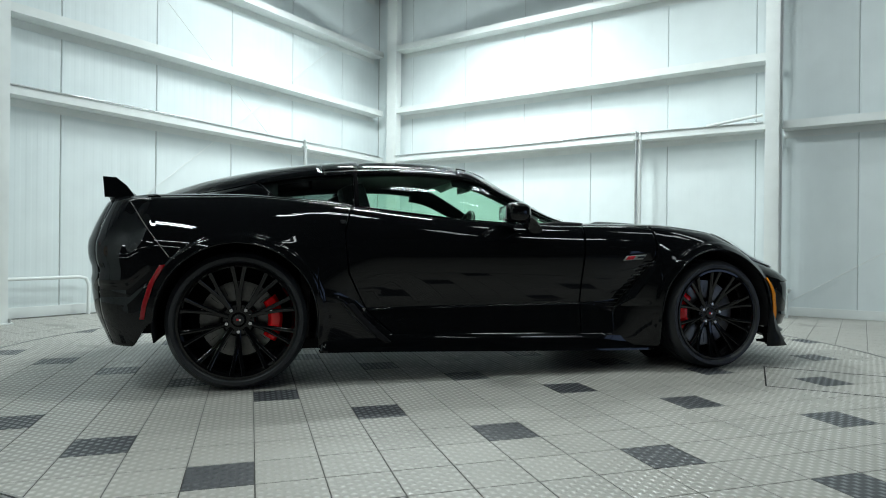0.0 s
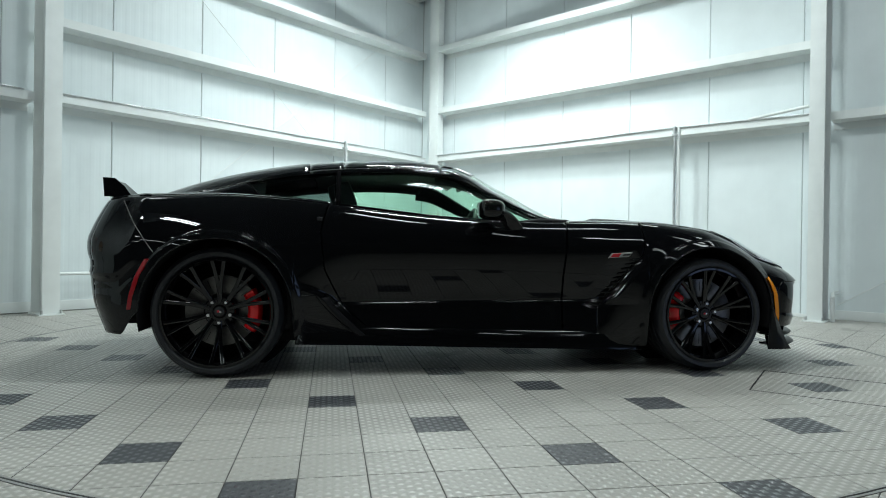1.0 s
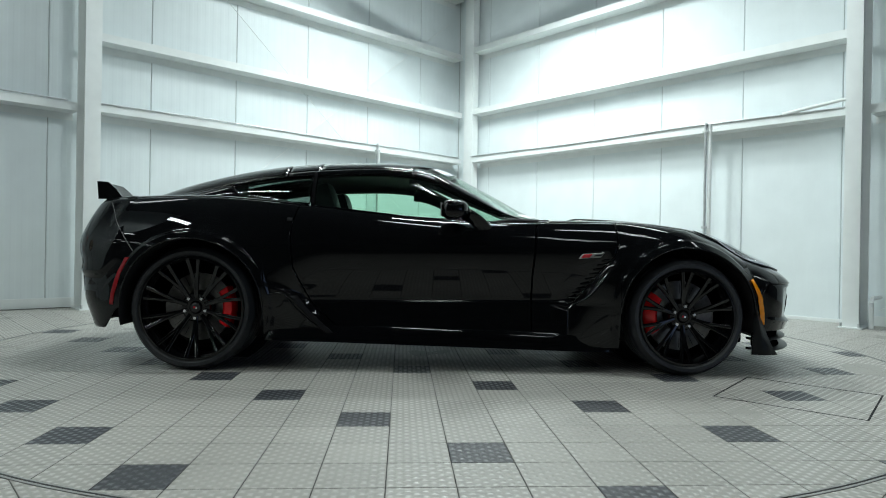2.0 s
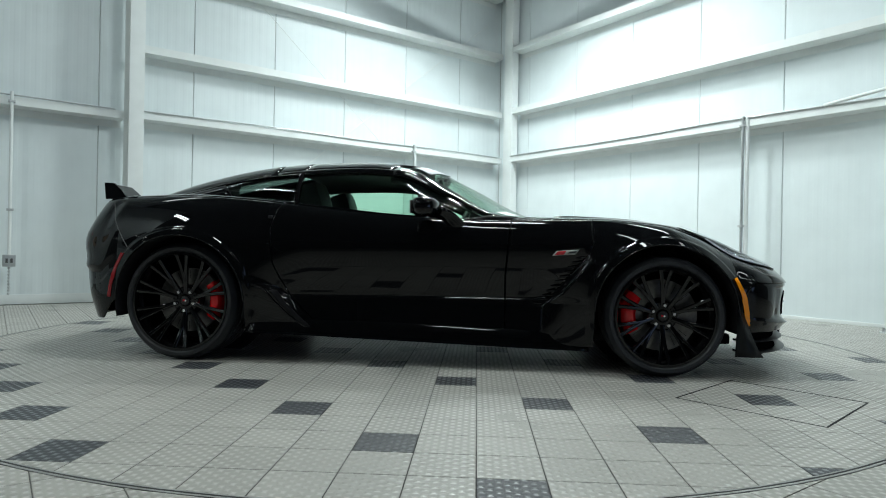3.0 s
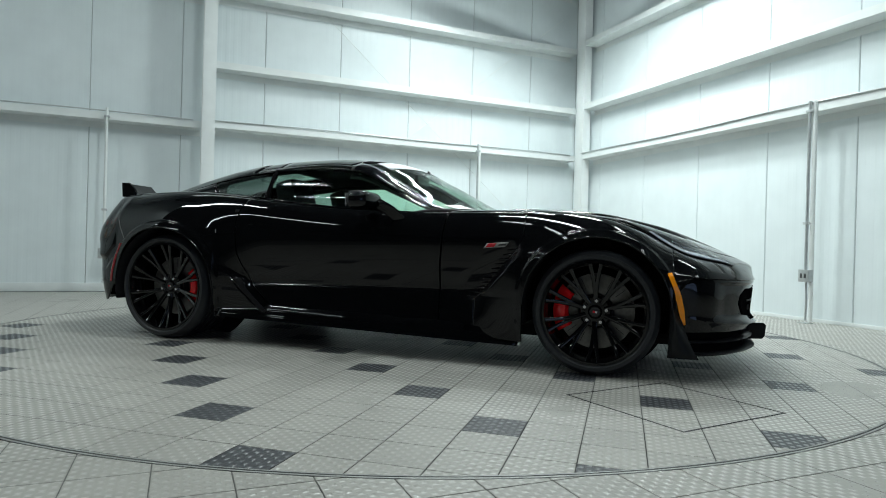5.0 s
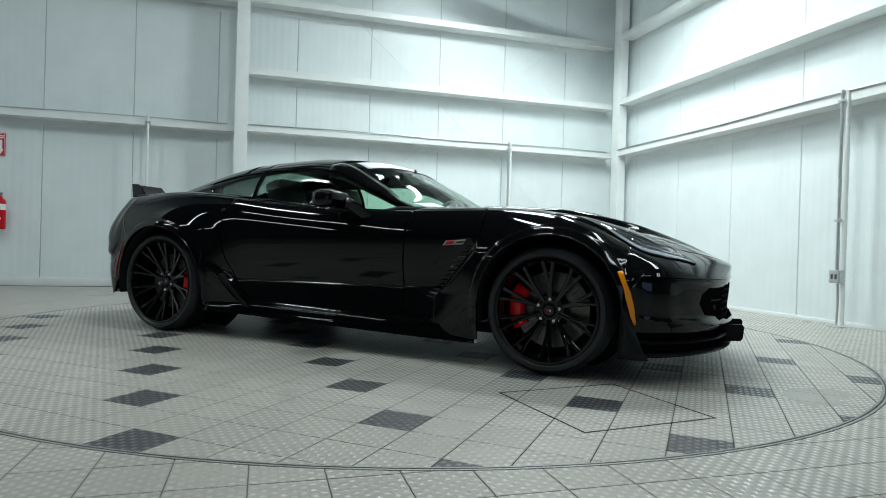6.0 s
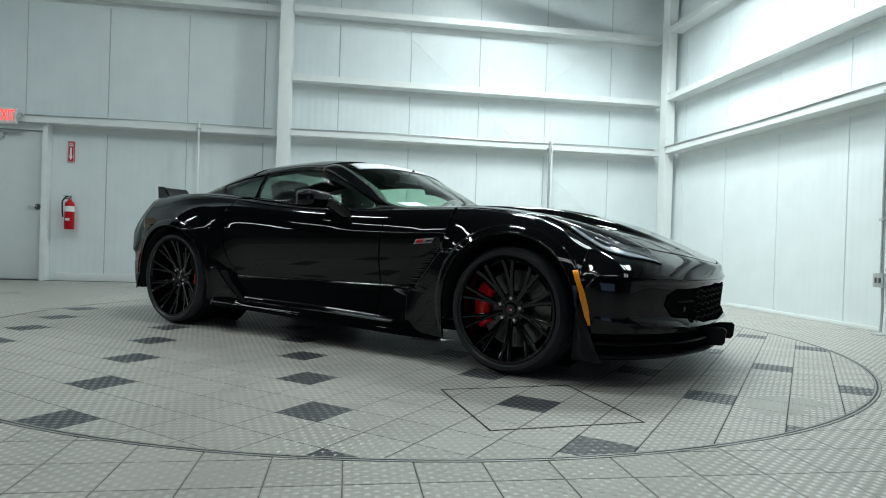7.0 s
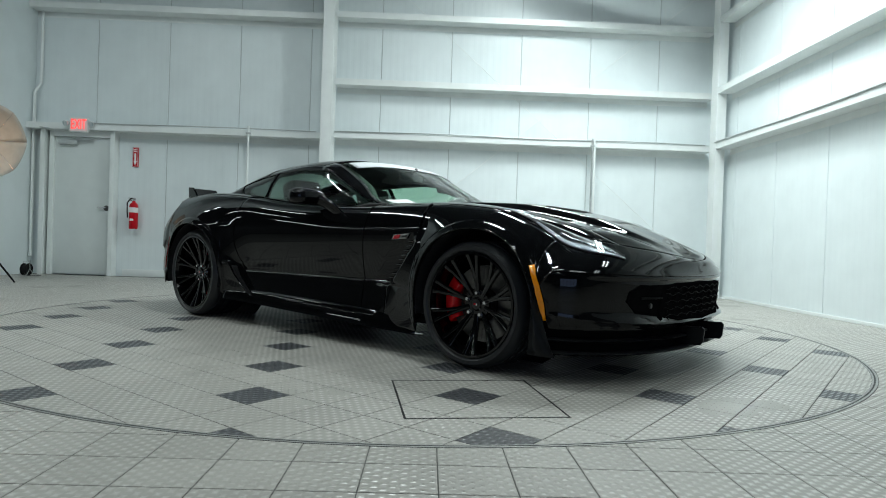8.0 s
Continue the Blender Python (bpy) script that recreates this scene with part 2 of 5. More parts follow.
def tube(name, pts, r, mat, parent=None, label="", sides=8):
    """A round bar along a line of points."""
    pts = [Vector(p) for p in pts]
    verts, faces = [], []
    up = Vector((0.13, 0.21, 0.97))
    for k, p in enumerate(pts):
        d = (pts[min(k + 1, len(pts) - 1)] - pts[max(k - 1, 0)]).normalized()
        a = d.cross(up)
        a = a.normalized() if a.length > 0.1 else d.cross(Vector((1, 0, 0))).normalized()
        b = d.cross(a)
        for n in range(sides):
            w = 2 * math.pi * n / sides
            verts.append(p + r * (math.cos(w) * a + math.sin(w) * b))
    for k in range(len(pts) - 1):
        for n in range(sides):
            i, j = k * sides + n, k * sides + (n + 1) % sides
            faces.append((i, j, j + sides, i + sides))
    faces.append(tuple(range(sides))[::-1])
    faces.append(tuple(range(len(verts) - sides, len(verts))))
    return mesh_object(name, verts, faces, mat, parent, label, sharp=60)


def lathe(profile, seg=48, axis="y"):
    """A bmesh turned round an axis from (radius, place) pairs."""
    verts, faces = [], []
    n = len(profile)
    for k in range(seg):
        w = 2 * math.pi * k / seg
        for r, h in profile:
            c, s = r * math.cos(w), r * math.sin(w)
            verts.append((c, h, s) if axis == "y" else (c, s, h))
    for k in range(seg):
        for i in range(n - 1):
            a, b = k * n + i, ((k + 1) % seg) * n + i
            faces.append((a, a + 1, b + 1, b))
    return verts, faces


def interp(xs, ys):
    """A smooth monotone curve through given values."""
    xs, ys = np.array(xs, float), np.array(ys, float)
    h = np.diff(xs)
    d = np.diff(ys) / h
    m = np.zeros(len(xs))
    m[0], m[-1] = d[0], d[-1]
    for k in range(1, len(xs) - 1):
        if d[k - 1] * d[k] > 0:
            w1, w2 = 2 * h[k] + h[k - 1], h[k] + 2 * h[k - 1]
            m[k] = (w1 + w2) / (w1 / d[k - 1] + w2 / d[k])

    def f(x):
        x = min(max(float(x), xs[0]), xs[-1])
        k = int(min(max(np.searchsorted(xs, x) - 1, 0), len(h) - 1))
        t = (x - xs[k]) / h[k]
        return float(ys[k] * (1 + 2 * t) * (1 - t) ** 2 + m[k] * h[k] * t * (1 - t) ** 2 + ys[k + 1] * t * t * (3 - 2 * t) + m[k + 1] * h[k] * t * t * (t - 1))

    return f


def sheet(rows):
    """Verts and faces of a grid given as rows of points."""
    n, m = len(rows), len(rows[0])
    verts = [p for row in rows for p in row]
    faces = [(i * m + j, i * m + j + 1, (i + 1) * m + j + 1, (i + 1) * m + j) for i in range(n - 1) for j in range(m - 1)]
    return verts, faces


def panel(name, rows, mat, parent, label="", thick=0.0, sharp=40, flip=False):
    """A curved panel from rows of points, with thickness."""
    verts, faces = sheet(rows)
    if flip:
        faces = [f[::-1] for f in faces]
    ob = mesh_object(name, verts, faces, mat, parent, label, sharp=sharp)
    if thick:
        mod = ob.modifiers.new("thickness", "SOLIDIFY")
        mod.thickness, mod.offset = thick, -1
    return ob


# ---- the hall ----
def empty(name, m=None, **tags):
    ob = new(name)
    if m is not None:
        ob.matrix_basis = m
    return tagged(ob, **tags)


def ribbed_panel(width, height, ribs=10):
    """An insulated metal wall panel: shallow vertical ribs, edges turned back into the joint."""
    g = 0.0018
    prof = [(-width / 2 + g, -0.008), (-width / 2 + g + 0.006, 0.0)]
    pitch = (width - 0.05) / ribs
    for k in range(ribs):
        x = -width / 2 + 0.025 + k * pitch
        prof += [(x, 0.0), (x + 0.012, 0.0008), (x + pitch * 0.5, 0.0008), (x + pitch * 0.5 + 0.012, 0.0)]
    prof += [(width / 2 - g - 0.006, 0.0), (width / 2 - g, -0.008)]
    verts = [(x, -d, z) for z in (0.0, height) for x, d in prof]
    n = len(prof)
    faces = [(i, i + 1, n + i + 1, n + i) for i in range(n - 1)]
    return verts, faces


WALL_TOP = CEIL
wall_west = tagged(part("wall_west", box((ROOM_X - 0.15, -1.9, -0.02), (ROOM_X - 0.010, ROOM_Y + 0.2, WALL_TOP), 0.0), M_JOINT), kind="structure", label="white ribbed metal panel wall with dark joints", category="wall")
wall_north = tagged(part("wall_north", box((ROOM_X - 0.15, ROOM_Y + 0.010, -0.02), (2.47, ROOM_Y + 0.2, WALL_TOP), 0.0), M_JOINT), kind="structure", label="white ribbed metal panel wall with dark joints", category="wall")
wall_south = tagged(part("wall_south", box((ROOM_X - 0.15, -2.1, -0.02), (-3.2, -1.9, WALL_TOP), 0.0), M_PANEL), kind="structure", label="plain white painted end wall", category="wall")



def panel_mesh(width):
    v, f = ribbed_panel(width, WALL_TOP)
    me = bpy.data.meshes.new("wall_panel")
    me.from_pydata(v, [], f)
    me.materials.append(M_PANEL)
    return me


def wall_panel(x, y, rz, parent, me):
    ob = new("wall_panel", me)
    ob.matrix_basis = pose(x, y, 0, 0, 0, rz)
    ob.parent = parent
    return ob


west_mesh, north_mesh = panel_mesh(1.0), panel_mesh(0.974)
for k in range(10):
    wall_panel(ROOM_X, -1.545 + k * 1.0025, 90, wall_west, west_mesh)
for k in range(8):
    wall_panel(1.391 - k * 0.974, ROOM_Y, 0, wall_north, north_mesh)
# the narrow panels at the ends of the north wall
for x, width in ((-6.258, 0.684), (2.174, 0.588)):
    cv, cf = ribbed_panel(width, WALL_TOP, ribs=6)
    ob = mesh_object("wall_panel", cv, cf, M_PANEL, wall_north, smooth=False)
    ob.matrix_basis = pose(x, ROOM_Y, 0)

# base flashing along the foot of the walls
tagged(part("baseboard_west", box((ROOM_X - 0.01, -0.62, 0.0), (ROOM_X + 0.012, ROOM_Y, 0.10), 0.003), M_STEEL), kind="structure", label="white metal base flashing", category="baseboard")
tagged(part("baseboard_north", box((ROOM_X, ROOM_Y - 0.012, 0.0), (-0.80, ROOM_Y + 0.01, 0.035), 0.003), M_STEEL), kind="structure", label="white metal base flashing", category="baseboard")
tagged(part("baseboard_north_east", box((-0.79, ROOM_Y - 0.014, 0.0), (2.45, ROOM_Y + 0.01, 0.095), 0.003), M_STEEL), kind="structure", label="white metal base flashing", category="baseboard")

# unseen ceiling, given a dark colour so the car reflects little but lamps
ceiling = tagged(part("ceiling", box((ROOM_X - 0.2, -14, CEIL), (11.2, ROOM_Y + 0.2, CEIL + 0.2), 0.0), M_CEIL), kind="structure", label="dark painted ceiling high above, out of view", category="ceiling")
tagged(part("wall_east", box((11.0, -14, -0.02), (11.2, ROOM_Y + 0.2, CEIL), 0.0), M_HALLWALL), kind="structure", label="plain grey wall at the far end", category="wall")
tagged(part("wall_north_east", box((2.48, ROOM_Y, -0.02), (11.0, ROOM_Y + 0.2, CEIL), 0.0), M_HALLWALL), kind="structure", label="plain grey wall of the hall beyond", category="wall")
tagged(part("wall_far_south", box((ROOM_X, -14.2, -0.02), (11, -14, CEIL), 0.0), M_HALLWALL), kind="structure", label="plain grey wall of the hall beyond", category="wall")
tagged(part("wall_far_west", box((ROOM_X - 0.2, -14, -0.02), (ROOM_X, -2.1, CEIL), 0.0), M_HALLWALL), kind="structure", label="plain grey wall of the hall beyond", category="wall")
# frosted window in the far east wall, seen only as a bluish reflection in the paint
window = tagged(new("window_1"), kind="structure", label="frosted bluish window in the grey end wall", category="window")
for k in range(5):
    y = 1.0 + k * 1.02
    for z in (0.12, 1.62):
        part("pane", box((10.96, y, z), (10.985, y + 0.98, z + 1.46), 0.0), M_DAYLIGHT, window, smooth=False)
part("window_frame", box((10.985, 0.93, 0.04), (11.0, 6.14, 3.16), 0.0), M_TRIM, window, smooth=False)


def add_girt(x, y, z, length, rz, flange=0.085, depth=0.2, t=0.004):
    """A Z-shaped girt along +x: web level, inner flange upright with its lip turned in, outer flange down on the wall."""
    root = empty("girt", pose(x, y, z, 0, 0, rz), label="white painted steel wall girt with shaded underside", category="girt", group="wall girts")
    part("web", box((0, t, 0), (length, depth, t), 0.0), M_STEEL, root, smooth=False)
    part("inner_flange", box((0, 0, 0), (length, t, flange), 0.0012), M_STEEL, root, smooth=False)
    part("lip", box((0, t, flange - t), (length, 0.022, flange), 0.0), M_STEEL, root, smooth=False)
    part("outer_flange", box((0, depth, -flange + 0.01), (length, depth + t, t), 0.0), M_STEEL, root, smooth=False)
    return root


# west wall: x = FACE_X inner face, girts run along y
for z in (2.055, 2.80, 3.74, 4.7, 5.7):
    add_girt(FACE_X, 2.35, z, 7.70 - 2.35, 90)
for z in (2.03, 3.70, 4.7, 5.7):
    add_girt(FACE_X, -1.9, z, 2.19 + 1.9, 90)
# north wall: y = FACE_Y inner face, girts run along x
for z in (2.045, 2.80, 3.77, 4.7, 5.7):
    add_girt(-6.08, FACE_Y, z, 6.08 - 0.91, 0)
for z in (2.035, 4.7, 5.7):
    add_girt(-0.76, FACE_Y, z, 3.2, 0)


def h_column(x, y, rz, w=0.18, d=0.30, label="white painted steel column"):
    """A rolled steel column: two flanges, a web, a base plate with bolts."""
    root = empty("column", pose(x, y, 0, 0, 0, rz), label=label, category="column", group="wall columns")
    part("flange", box((-w / 2, -0.012, 0.012), (w / 2, 0.0, CEIL), 0.002), M_STEEL, root)
    part("flange", box((-w / 2, d - 0.012, 0.012), (w / 2, d, CEIL), 0.002), M_STEEL, root)
    part("web", box((-0.005, 0.0, 0.012), (0.005, d - 0.012, CEIL), 0.0), M_STEEL, root)
    part("base_plate", box((-w / 2 - 0.03, -0.05, 0.0), (w / 2 + 0.03, d - 0.02, 0.014), 0.003), M_STEEL, root)
    for sx in (-1, 1):
        part("anchor_bolt", cyl((sx * (w / 2 + 0.005), -0.03, 0.012), (sx * (w / 2 + 0.005), -0.03, 0.05), 0.011, seg=6), M_GALV, root)
    return root


def box_column(x, y, w=0.185, d=0.13):
    root = empty("column", pose(x, y, 0), label="white painted square steel column in the corner", category="column", group="wall columns")
    part("shaft", box((-w / 2, -d / 2, 0.012), (w / 2, d / 2, CEIL), 0.006), M_STEEL, root)
    part("base_plate", box((-w / 2 - 0.04, -w / 2 - 0.04, 0.0), (w / 2 + 0.04, w / 2 + 0.04, 0.014), 0.003), M_STEEL, root)
    return root


h_column(-6.18, 2.272, 90, w=0.15)
north_column = h_column(-0.833, FACE_Y - 0.245, 0, w=0.136)
part("bracket", box((0.068, 0.02, 3.60), (0.105, 0.16, 3.84), 0.004), M_STEEL, north_column)
tagged(tube("pipe_stub", [(-0.70, FACE_Y - 0.12, 0.0), (-0.70, FACE_Y - 0.12, 0.24), (-0.70, FACE_Y - 0.06, 0.28), (-0.70, FACE_Y + 0.19, 0.28)], 0.022, M_STEEL), "white painted pipe stub beside the column foot", "pipe stub")
box_column(-6.172, 7.665)


def conduit_drop(m, height, box_at=0.46, chain=False):
    """A conduit that drops from the girt to a steel outlet box, with its clamps and tail."""
    root = empty("conduit", m, label="white conduit drop with an outlet box and bead chain" if chain else "galvanised conduit drop with a steel outlet box", category="conduit", group="conduit drops")
    tube("pipe", [(0, 0, box_at + 0.05), (0, 0, height * 0.5), (0, 0, height)], 0.016, M_STEEL if chain else M_GALV, root)
    part("outlet_box", box((-0.055, -0.03, box_at - 0.06), (0.055, 0.035, box_at + 0.06), 0.006), M_GALV, root)
    part("cover_plate", box((-0.05, -0.036, box_at - 0.055), (0.05, -0.03, box_at + 0.055), 0.003), M_GALV, root)
    for dx in (-0.02, 0.02):
        part("socket", box((dx - 0.010, -0.040, box_at - 0.022), (dx + 0.010, -0.036, box_at + 0.022), 0.002), M_EDGE, root)
    for z in (height * 0.45, height - 0.1):
        part("clamp", box((-0.03, -0.02, z - 0.012), (0.03, 0.03, z + 0.012), 0.003), M_GALV, root)
    if chain:
        for k in range(9):
            z = box_at - 0.075 - 0.032 * k
            v, f = lathe([(0.0, z - 0.013), (0.009, z - 0.009), (0.013, z), (0.009, z + 0.009), (0.0, z + 0.013)], 10, "z")
            mesh_object("bead", v, f, M_GALV, root)
        tube("cord", [(0, 0, box_at - 0.05), (0, 0, box_at - 0.35)], 0.003, M_GALV, root, sides=6)
    else:
        tube("guard_post", [(0.035, 0.03, 0.02), (0.035, 0.03, height)], 0.022, M_STEEL, root)
        tube("tail", [(0, 0.01, box_at - 0.06), (0.006, 0.012, box_at * 0.5), (0, 0.01, 0.03)], 0.011, M_GALV, root)
        part("foot", box((-0.05, -0.03, 0.0), (0.05, 0.06, 0.008), 0.002), M_GALV, root)
    return root


conduit_drop(pose(FACE_X + 0.03, 5.99, 0, 0, 0, 90), 2.17)
conduit_drop(pose(FACE_X + 0.03, 1.17, 0, 0, 0, 90), 2.16, chain=True)
conduit_drop(pose(-2.33, FACE_Y - 0.03, 0), 2.15)

# cables that lie along the low girts
for pts in ([(FACE_X + 0.01, y, 2.145 + 0.006 * math.sin(y * 2.1)) for y in np.linspace(2.35, 7.6, 24)], [(FACE_X + 0.01, y, 2.125 + 0.006 * math.sin(y * 1.7)) for y in np.linspace(-1.0, 2.1, 16)], [(x, FACE_Y - 0.01, 2.128 + 0.008 * math.sin(x * 1.9)) for x in np.linspace(-6.1, -0.95, 24)]):
    tagged(tube("cable", pts, 0.008, M_GALV, sides=6), "thin grey cable lying along the wall girt", "cable", "girt cables")

# low white pipe rail along the foot of the west wall
tagged(tube("pipe_rail", [(-6.5, 2.38, 0.372), (-6.5, 2.8, 0.374), (-6.5, 3.10, 0.378), (-6.5, 3.165, 0.36), (-6.5, 3.19, 0.30), (-6.5, 3.19, 0.0)], 0.017, M_STEEL), "white painted pipe rail bent down to the floor", "pipe rail")
# rod bracing behind the girts
for a, b in (((ROOM_X + 0.05, 3.4, 0.9), (ROOM_X + 0.05, 7.5, 4.3)), ((ROOM_X + 0.05, 3.2, 4.2), (ROOM_X + 0.05, 7.0, 0.9)), ((-0.7, ROOM_Y - 0.05, 0.15), (2.4, ROOM_Y - 0.05, 2.15))):
    tagged(tube("brace_rod", [a, b], 0.004, M_STEEL, sides=6), "thin white diagonal brace rod on the wall", "brace", "brace rods")
tagged(tube("loose_bar", [(-1.53, FACE_Y - 0.01, 2.135), (-0.95, FACE_Y - 0.02, 2.20)], 0.018, M_STEEL), "white bar resting slantwise on the girt", "bar")

# fluorescent fixtures over the lamps
for x, y, z, length, watts, rz, spread in LAMPS + FAR_LAMPS:
    fx = empty("ceiling_light", pose(x, y, z, 0, 0, rz), label="white fluorescent strip fixture hung from the ceiling", category="ceiling light", group="strip fixtures")
    part("housing", box((-length / 2 - 0.03, -0.17, 0.012), (length / 2 + 0.03, 0.17, 0.07), 0.01), M_LAMPBODY, fx)
    for sx in (-1, 1):
        part("hanger", cyl((sx * length * 0.4, 0, 0.07), (sx * length * 0.4, 0, CEIL - z), 0.004, seg=6), M_GALV, fx)


# ---- the exit door and what hangs round it ----
def exit_door():
    x = ROOM_X + 0.03
    root = tagged(new("door_1"), kind="structure", label="closed pale grey steel exit door in its frame", category="door")
    y0, y1, top = -1.57, -0.77, 1.94
    part("leaf", box((x - 0.02, y0, 0.012), (x + 0.025, y1, top), 0.003), M_DOOR, root)
    part("jamb", box((x - 0.03, y1, 0.0), (x + 0.11, y1 + 0.06, 2.03), 0.004), M_STEEL, root)
    part("jamb", box((x - 0.03, y0 - 0.06, 0.0), (x + 0.07, y0, 2.03), 0.004), M_STEEL, root)
    part("side_post", box((x - 0.03, y0 - 0.165, 0.0), (x + 0.11, y0 - 0.10, 2.03), 0.004), M_STEEL, root)
    part("head", box((x - 0.03, y0, top + 0.003), (x + 0.07, y1, 2.03), 0.004), M_STEEL, root)
    h = part("lever_handle", cyl((x + 0.025, y1 - 0.07, 0.96), (x + 0.07, y1 - 0.07, 0.96), 0.012), M_CHROME, root, "brushed steel lever handle")
    part("rose", cyl((x + 0.024, y1 - 0.07, 0.955), (x + 0.040, y1 - 0.07, 0.955), 0.040, 0.034), M_EDGE, h, "dark round handle rose")
    part("lever", box((x + 0.06, y1 - 0.18, 0.952), (x + 0.075, y1 - 0.06, 0.968), 0.005), M_CHROME, h)
    c = part("closer", box((x + 0.025, -1.51, 1.83), (x + 0.075, -1.25, 1.89), 0.008), M_GALV, root, "grey door closer body")
    part("closer_arm", box((x + 0.05, -1.37, 1.895), (x + 0.065, -1.05, 1.905), 0.002), M_GALV, c)
    return root


exit_door()


def text_mesh(body, size, m, mat, name, parent, depth=0.002):
    cu = bpy.data.curves.new(name, "FONT")
    cu.body, cu.size, cu.extrude = body, size, depth
    cu.align_x, cu.align_y = "CENTER", "CENTER"
    tmp = bpy.data.objects.new(name + "_curve", cu)
    scene.collection.objects.link(tmp)
    me = bpy.data.meshes.new_from_object(tmp.evaluated_get(bpy.context.evaluated_depsgraph_get()))
    bpy.data.objects.remove(tmp)
    me.materials.clear()
    me.materials.append(mat)
    ob = new(name, me)
    ob.parent = parent
    ob.matrix_basis = m
    return ob


def exit_sign():
    x = FACE_X + 0.02
    root = empty("exit_sign", pose(x, -1.15, 2.085), label="glowing red EXIT sign with two emergency lamp heads", category="exit sign")
    part("housing", box((-0.02, -0.125, -0.098), (0.03, 0.125, 0.098), 0.008), M_SIGN, root)
    part("face", box((0.03, -0.115, -0.088), (0.034, 0.115, 0.088), 0.002), M_EXITFACE, root)
    text_mesh("EXIT", 0.135, pose(0.036, 0, 0, 90, 0, 90) @ Matrix.Diagonal((0.76, 1.45, 1, 1)), M_EXIT, "letters", root)
    for s in (-1, 1):
        h = part("lamp_head", cyl((0.0, s * 0.165, 0.03), (0.05, s * 0.175, 0.01), 0.028, 0.040), M_SIGN, root)
        part("lens", cyl((0.049, s * 0.175, 0.011), (0.054, s * 0.1755, 0.009), 0.036), M_LAMPGLASS, h)
    tube("feed", [(-0.01, -0.15, -0.06), (-0.01, -0.35, -0.07), (-0.01, -0.55, -0.04)], 0.008, M_GALV, root)
    return root


exit_sign()


def arrow_sign():
    x = ROOM_X + 0.02
    root = empty("arrow_sign", pose(x, -0.472, 1.695) @ Matrix.Diagonal((1, 0.80, 0.91, 1)), label="red sign with a white border and a white down arrow", category="sign")
    part("board", box((-0.018, -0.05, -0.15), (0.0, 0.05, 0.15), 0.002), M_RED, root)
    part("border", box((0.0, -0.043, -0.143), (0.002, 0.043, 0.143), 0.0), M_SIGN, root, smooth=False)
    part("field", box((0.002, -0.038, -0.138), (0.004, 0.038, 0.138), 0.0), M_RED, root, smooth=False)
    bm = box((0.004, -0.016, -0.06), (0.006, 0.016, 0.06), 0.0)
    v = [bm.verts.new(p) for p in ((0.006, -0.032, -0.06), (0.006, 0.032, -0.06), (0.006, 0.0, -0.128))]
    bm.faces.new(v)
    part("arrow", bm, M_SIGN, root, smooth=False)
    part("wording", box((0.004, -0.03, 0.08), (0.006, 0.03, 0.094), 0.0), M_SIGN, root)
    part("wording", box((0.004, -0.03, 0.106), (0.006, 0.03, 0.12), 0.0), M_SIGN, root)
    return root


arrow_sign()


def fire_extinguisher():
    root = empty("fire_extinguisher", pose(ROOM_X + 0.10, -0.437, 0.675) @ Matrix.Scale(0.87, 4), label="red fire extinguisher with a white label hung on the wall", category="fire extinguisher")
    v, f = lathe([(0.0, 0.0), (0.058, 0.0), (0.067, 0.015), (0.067, 0.36), (0.058, 0.40), (0.030, 0.425), (0.022, 0.45), (0.0, 0.45)], 28, "z")
    mesh_object("cylinder", v, f, M_RED, root, sharp=40)
    v, f = lathe([(0.0675, 0.265), (0.0685, 0.266), (0.0685, 0.345), (0.0675, 0.346)], 28, "z")
    mesh_object("label_band", v, f, M_SIGN, root, "white paper label", sharp=40)
    part("inspection_tag", box((0.0675, -0.03, 0.13), (0.0695, 0.03, 0.165), 0.001), M_SIGN, root, "white oval tag")
    part("valve", box((-0.02, -0.02, 0.45), (0.02, 0.02, 0.49), 0.005), M_CHROME, root)
    part("lever", box((0.0, -0.085, 0.492), (0.018, 0.03, 0.502), 0.003), M_TRIM, root)
    part("carry_handle", box((0.0, -0.085, 0.455), (0.018, -0.02, 0.467), 0.003), M_TRIM, root)
    tube("hose", [(0.0, 0.02, 0.475), (0.0, -0.05, 0.49), (0.01, -0.10, 0.42), (0.02, -0.095, 0.30), (0.03, -0.08, 0.18)], 0.011, M_RUBBER, root)
    part("bracket", box((-0.10, -0.03, 0.30), (-0.065, 0.03, 0.36), 0.003), M_GALV, root)
    return root


fire_extinguisher()

# conduit in the south-west corner and on the end wall
tagged(tube("conduit", [(ROOM_X + 0.09, -1.86, 0.25), (ROOM_X + 0.09, -1.86, 2.55), (ROOM_X + 0.05, -1.80, 2.68), (ROOM_X + 0.05, -1.80, 5.8)], 0.022, M_STEEL), "white painted conduit with a dog-leg in the corner", "conduit")


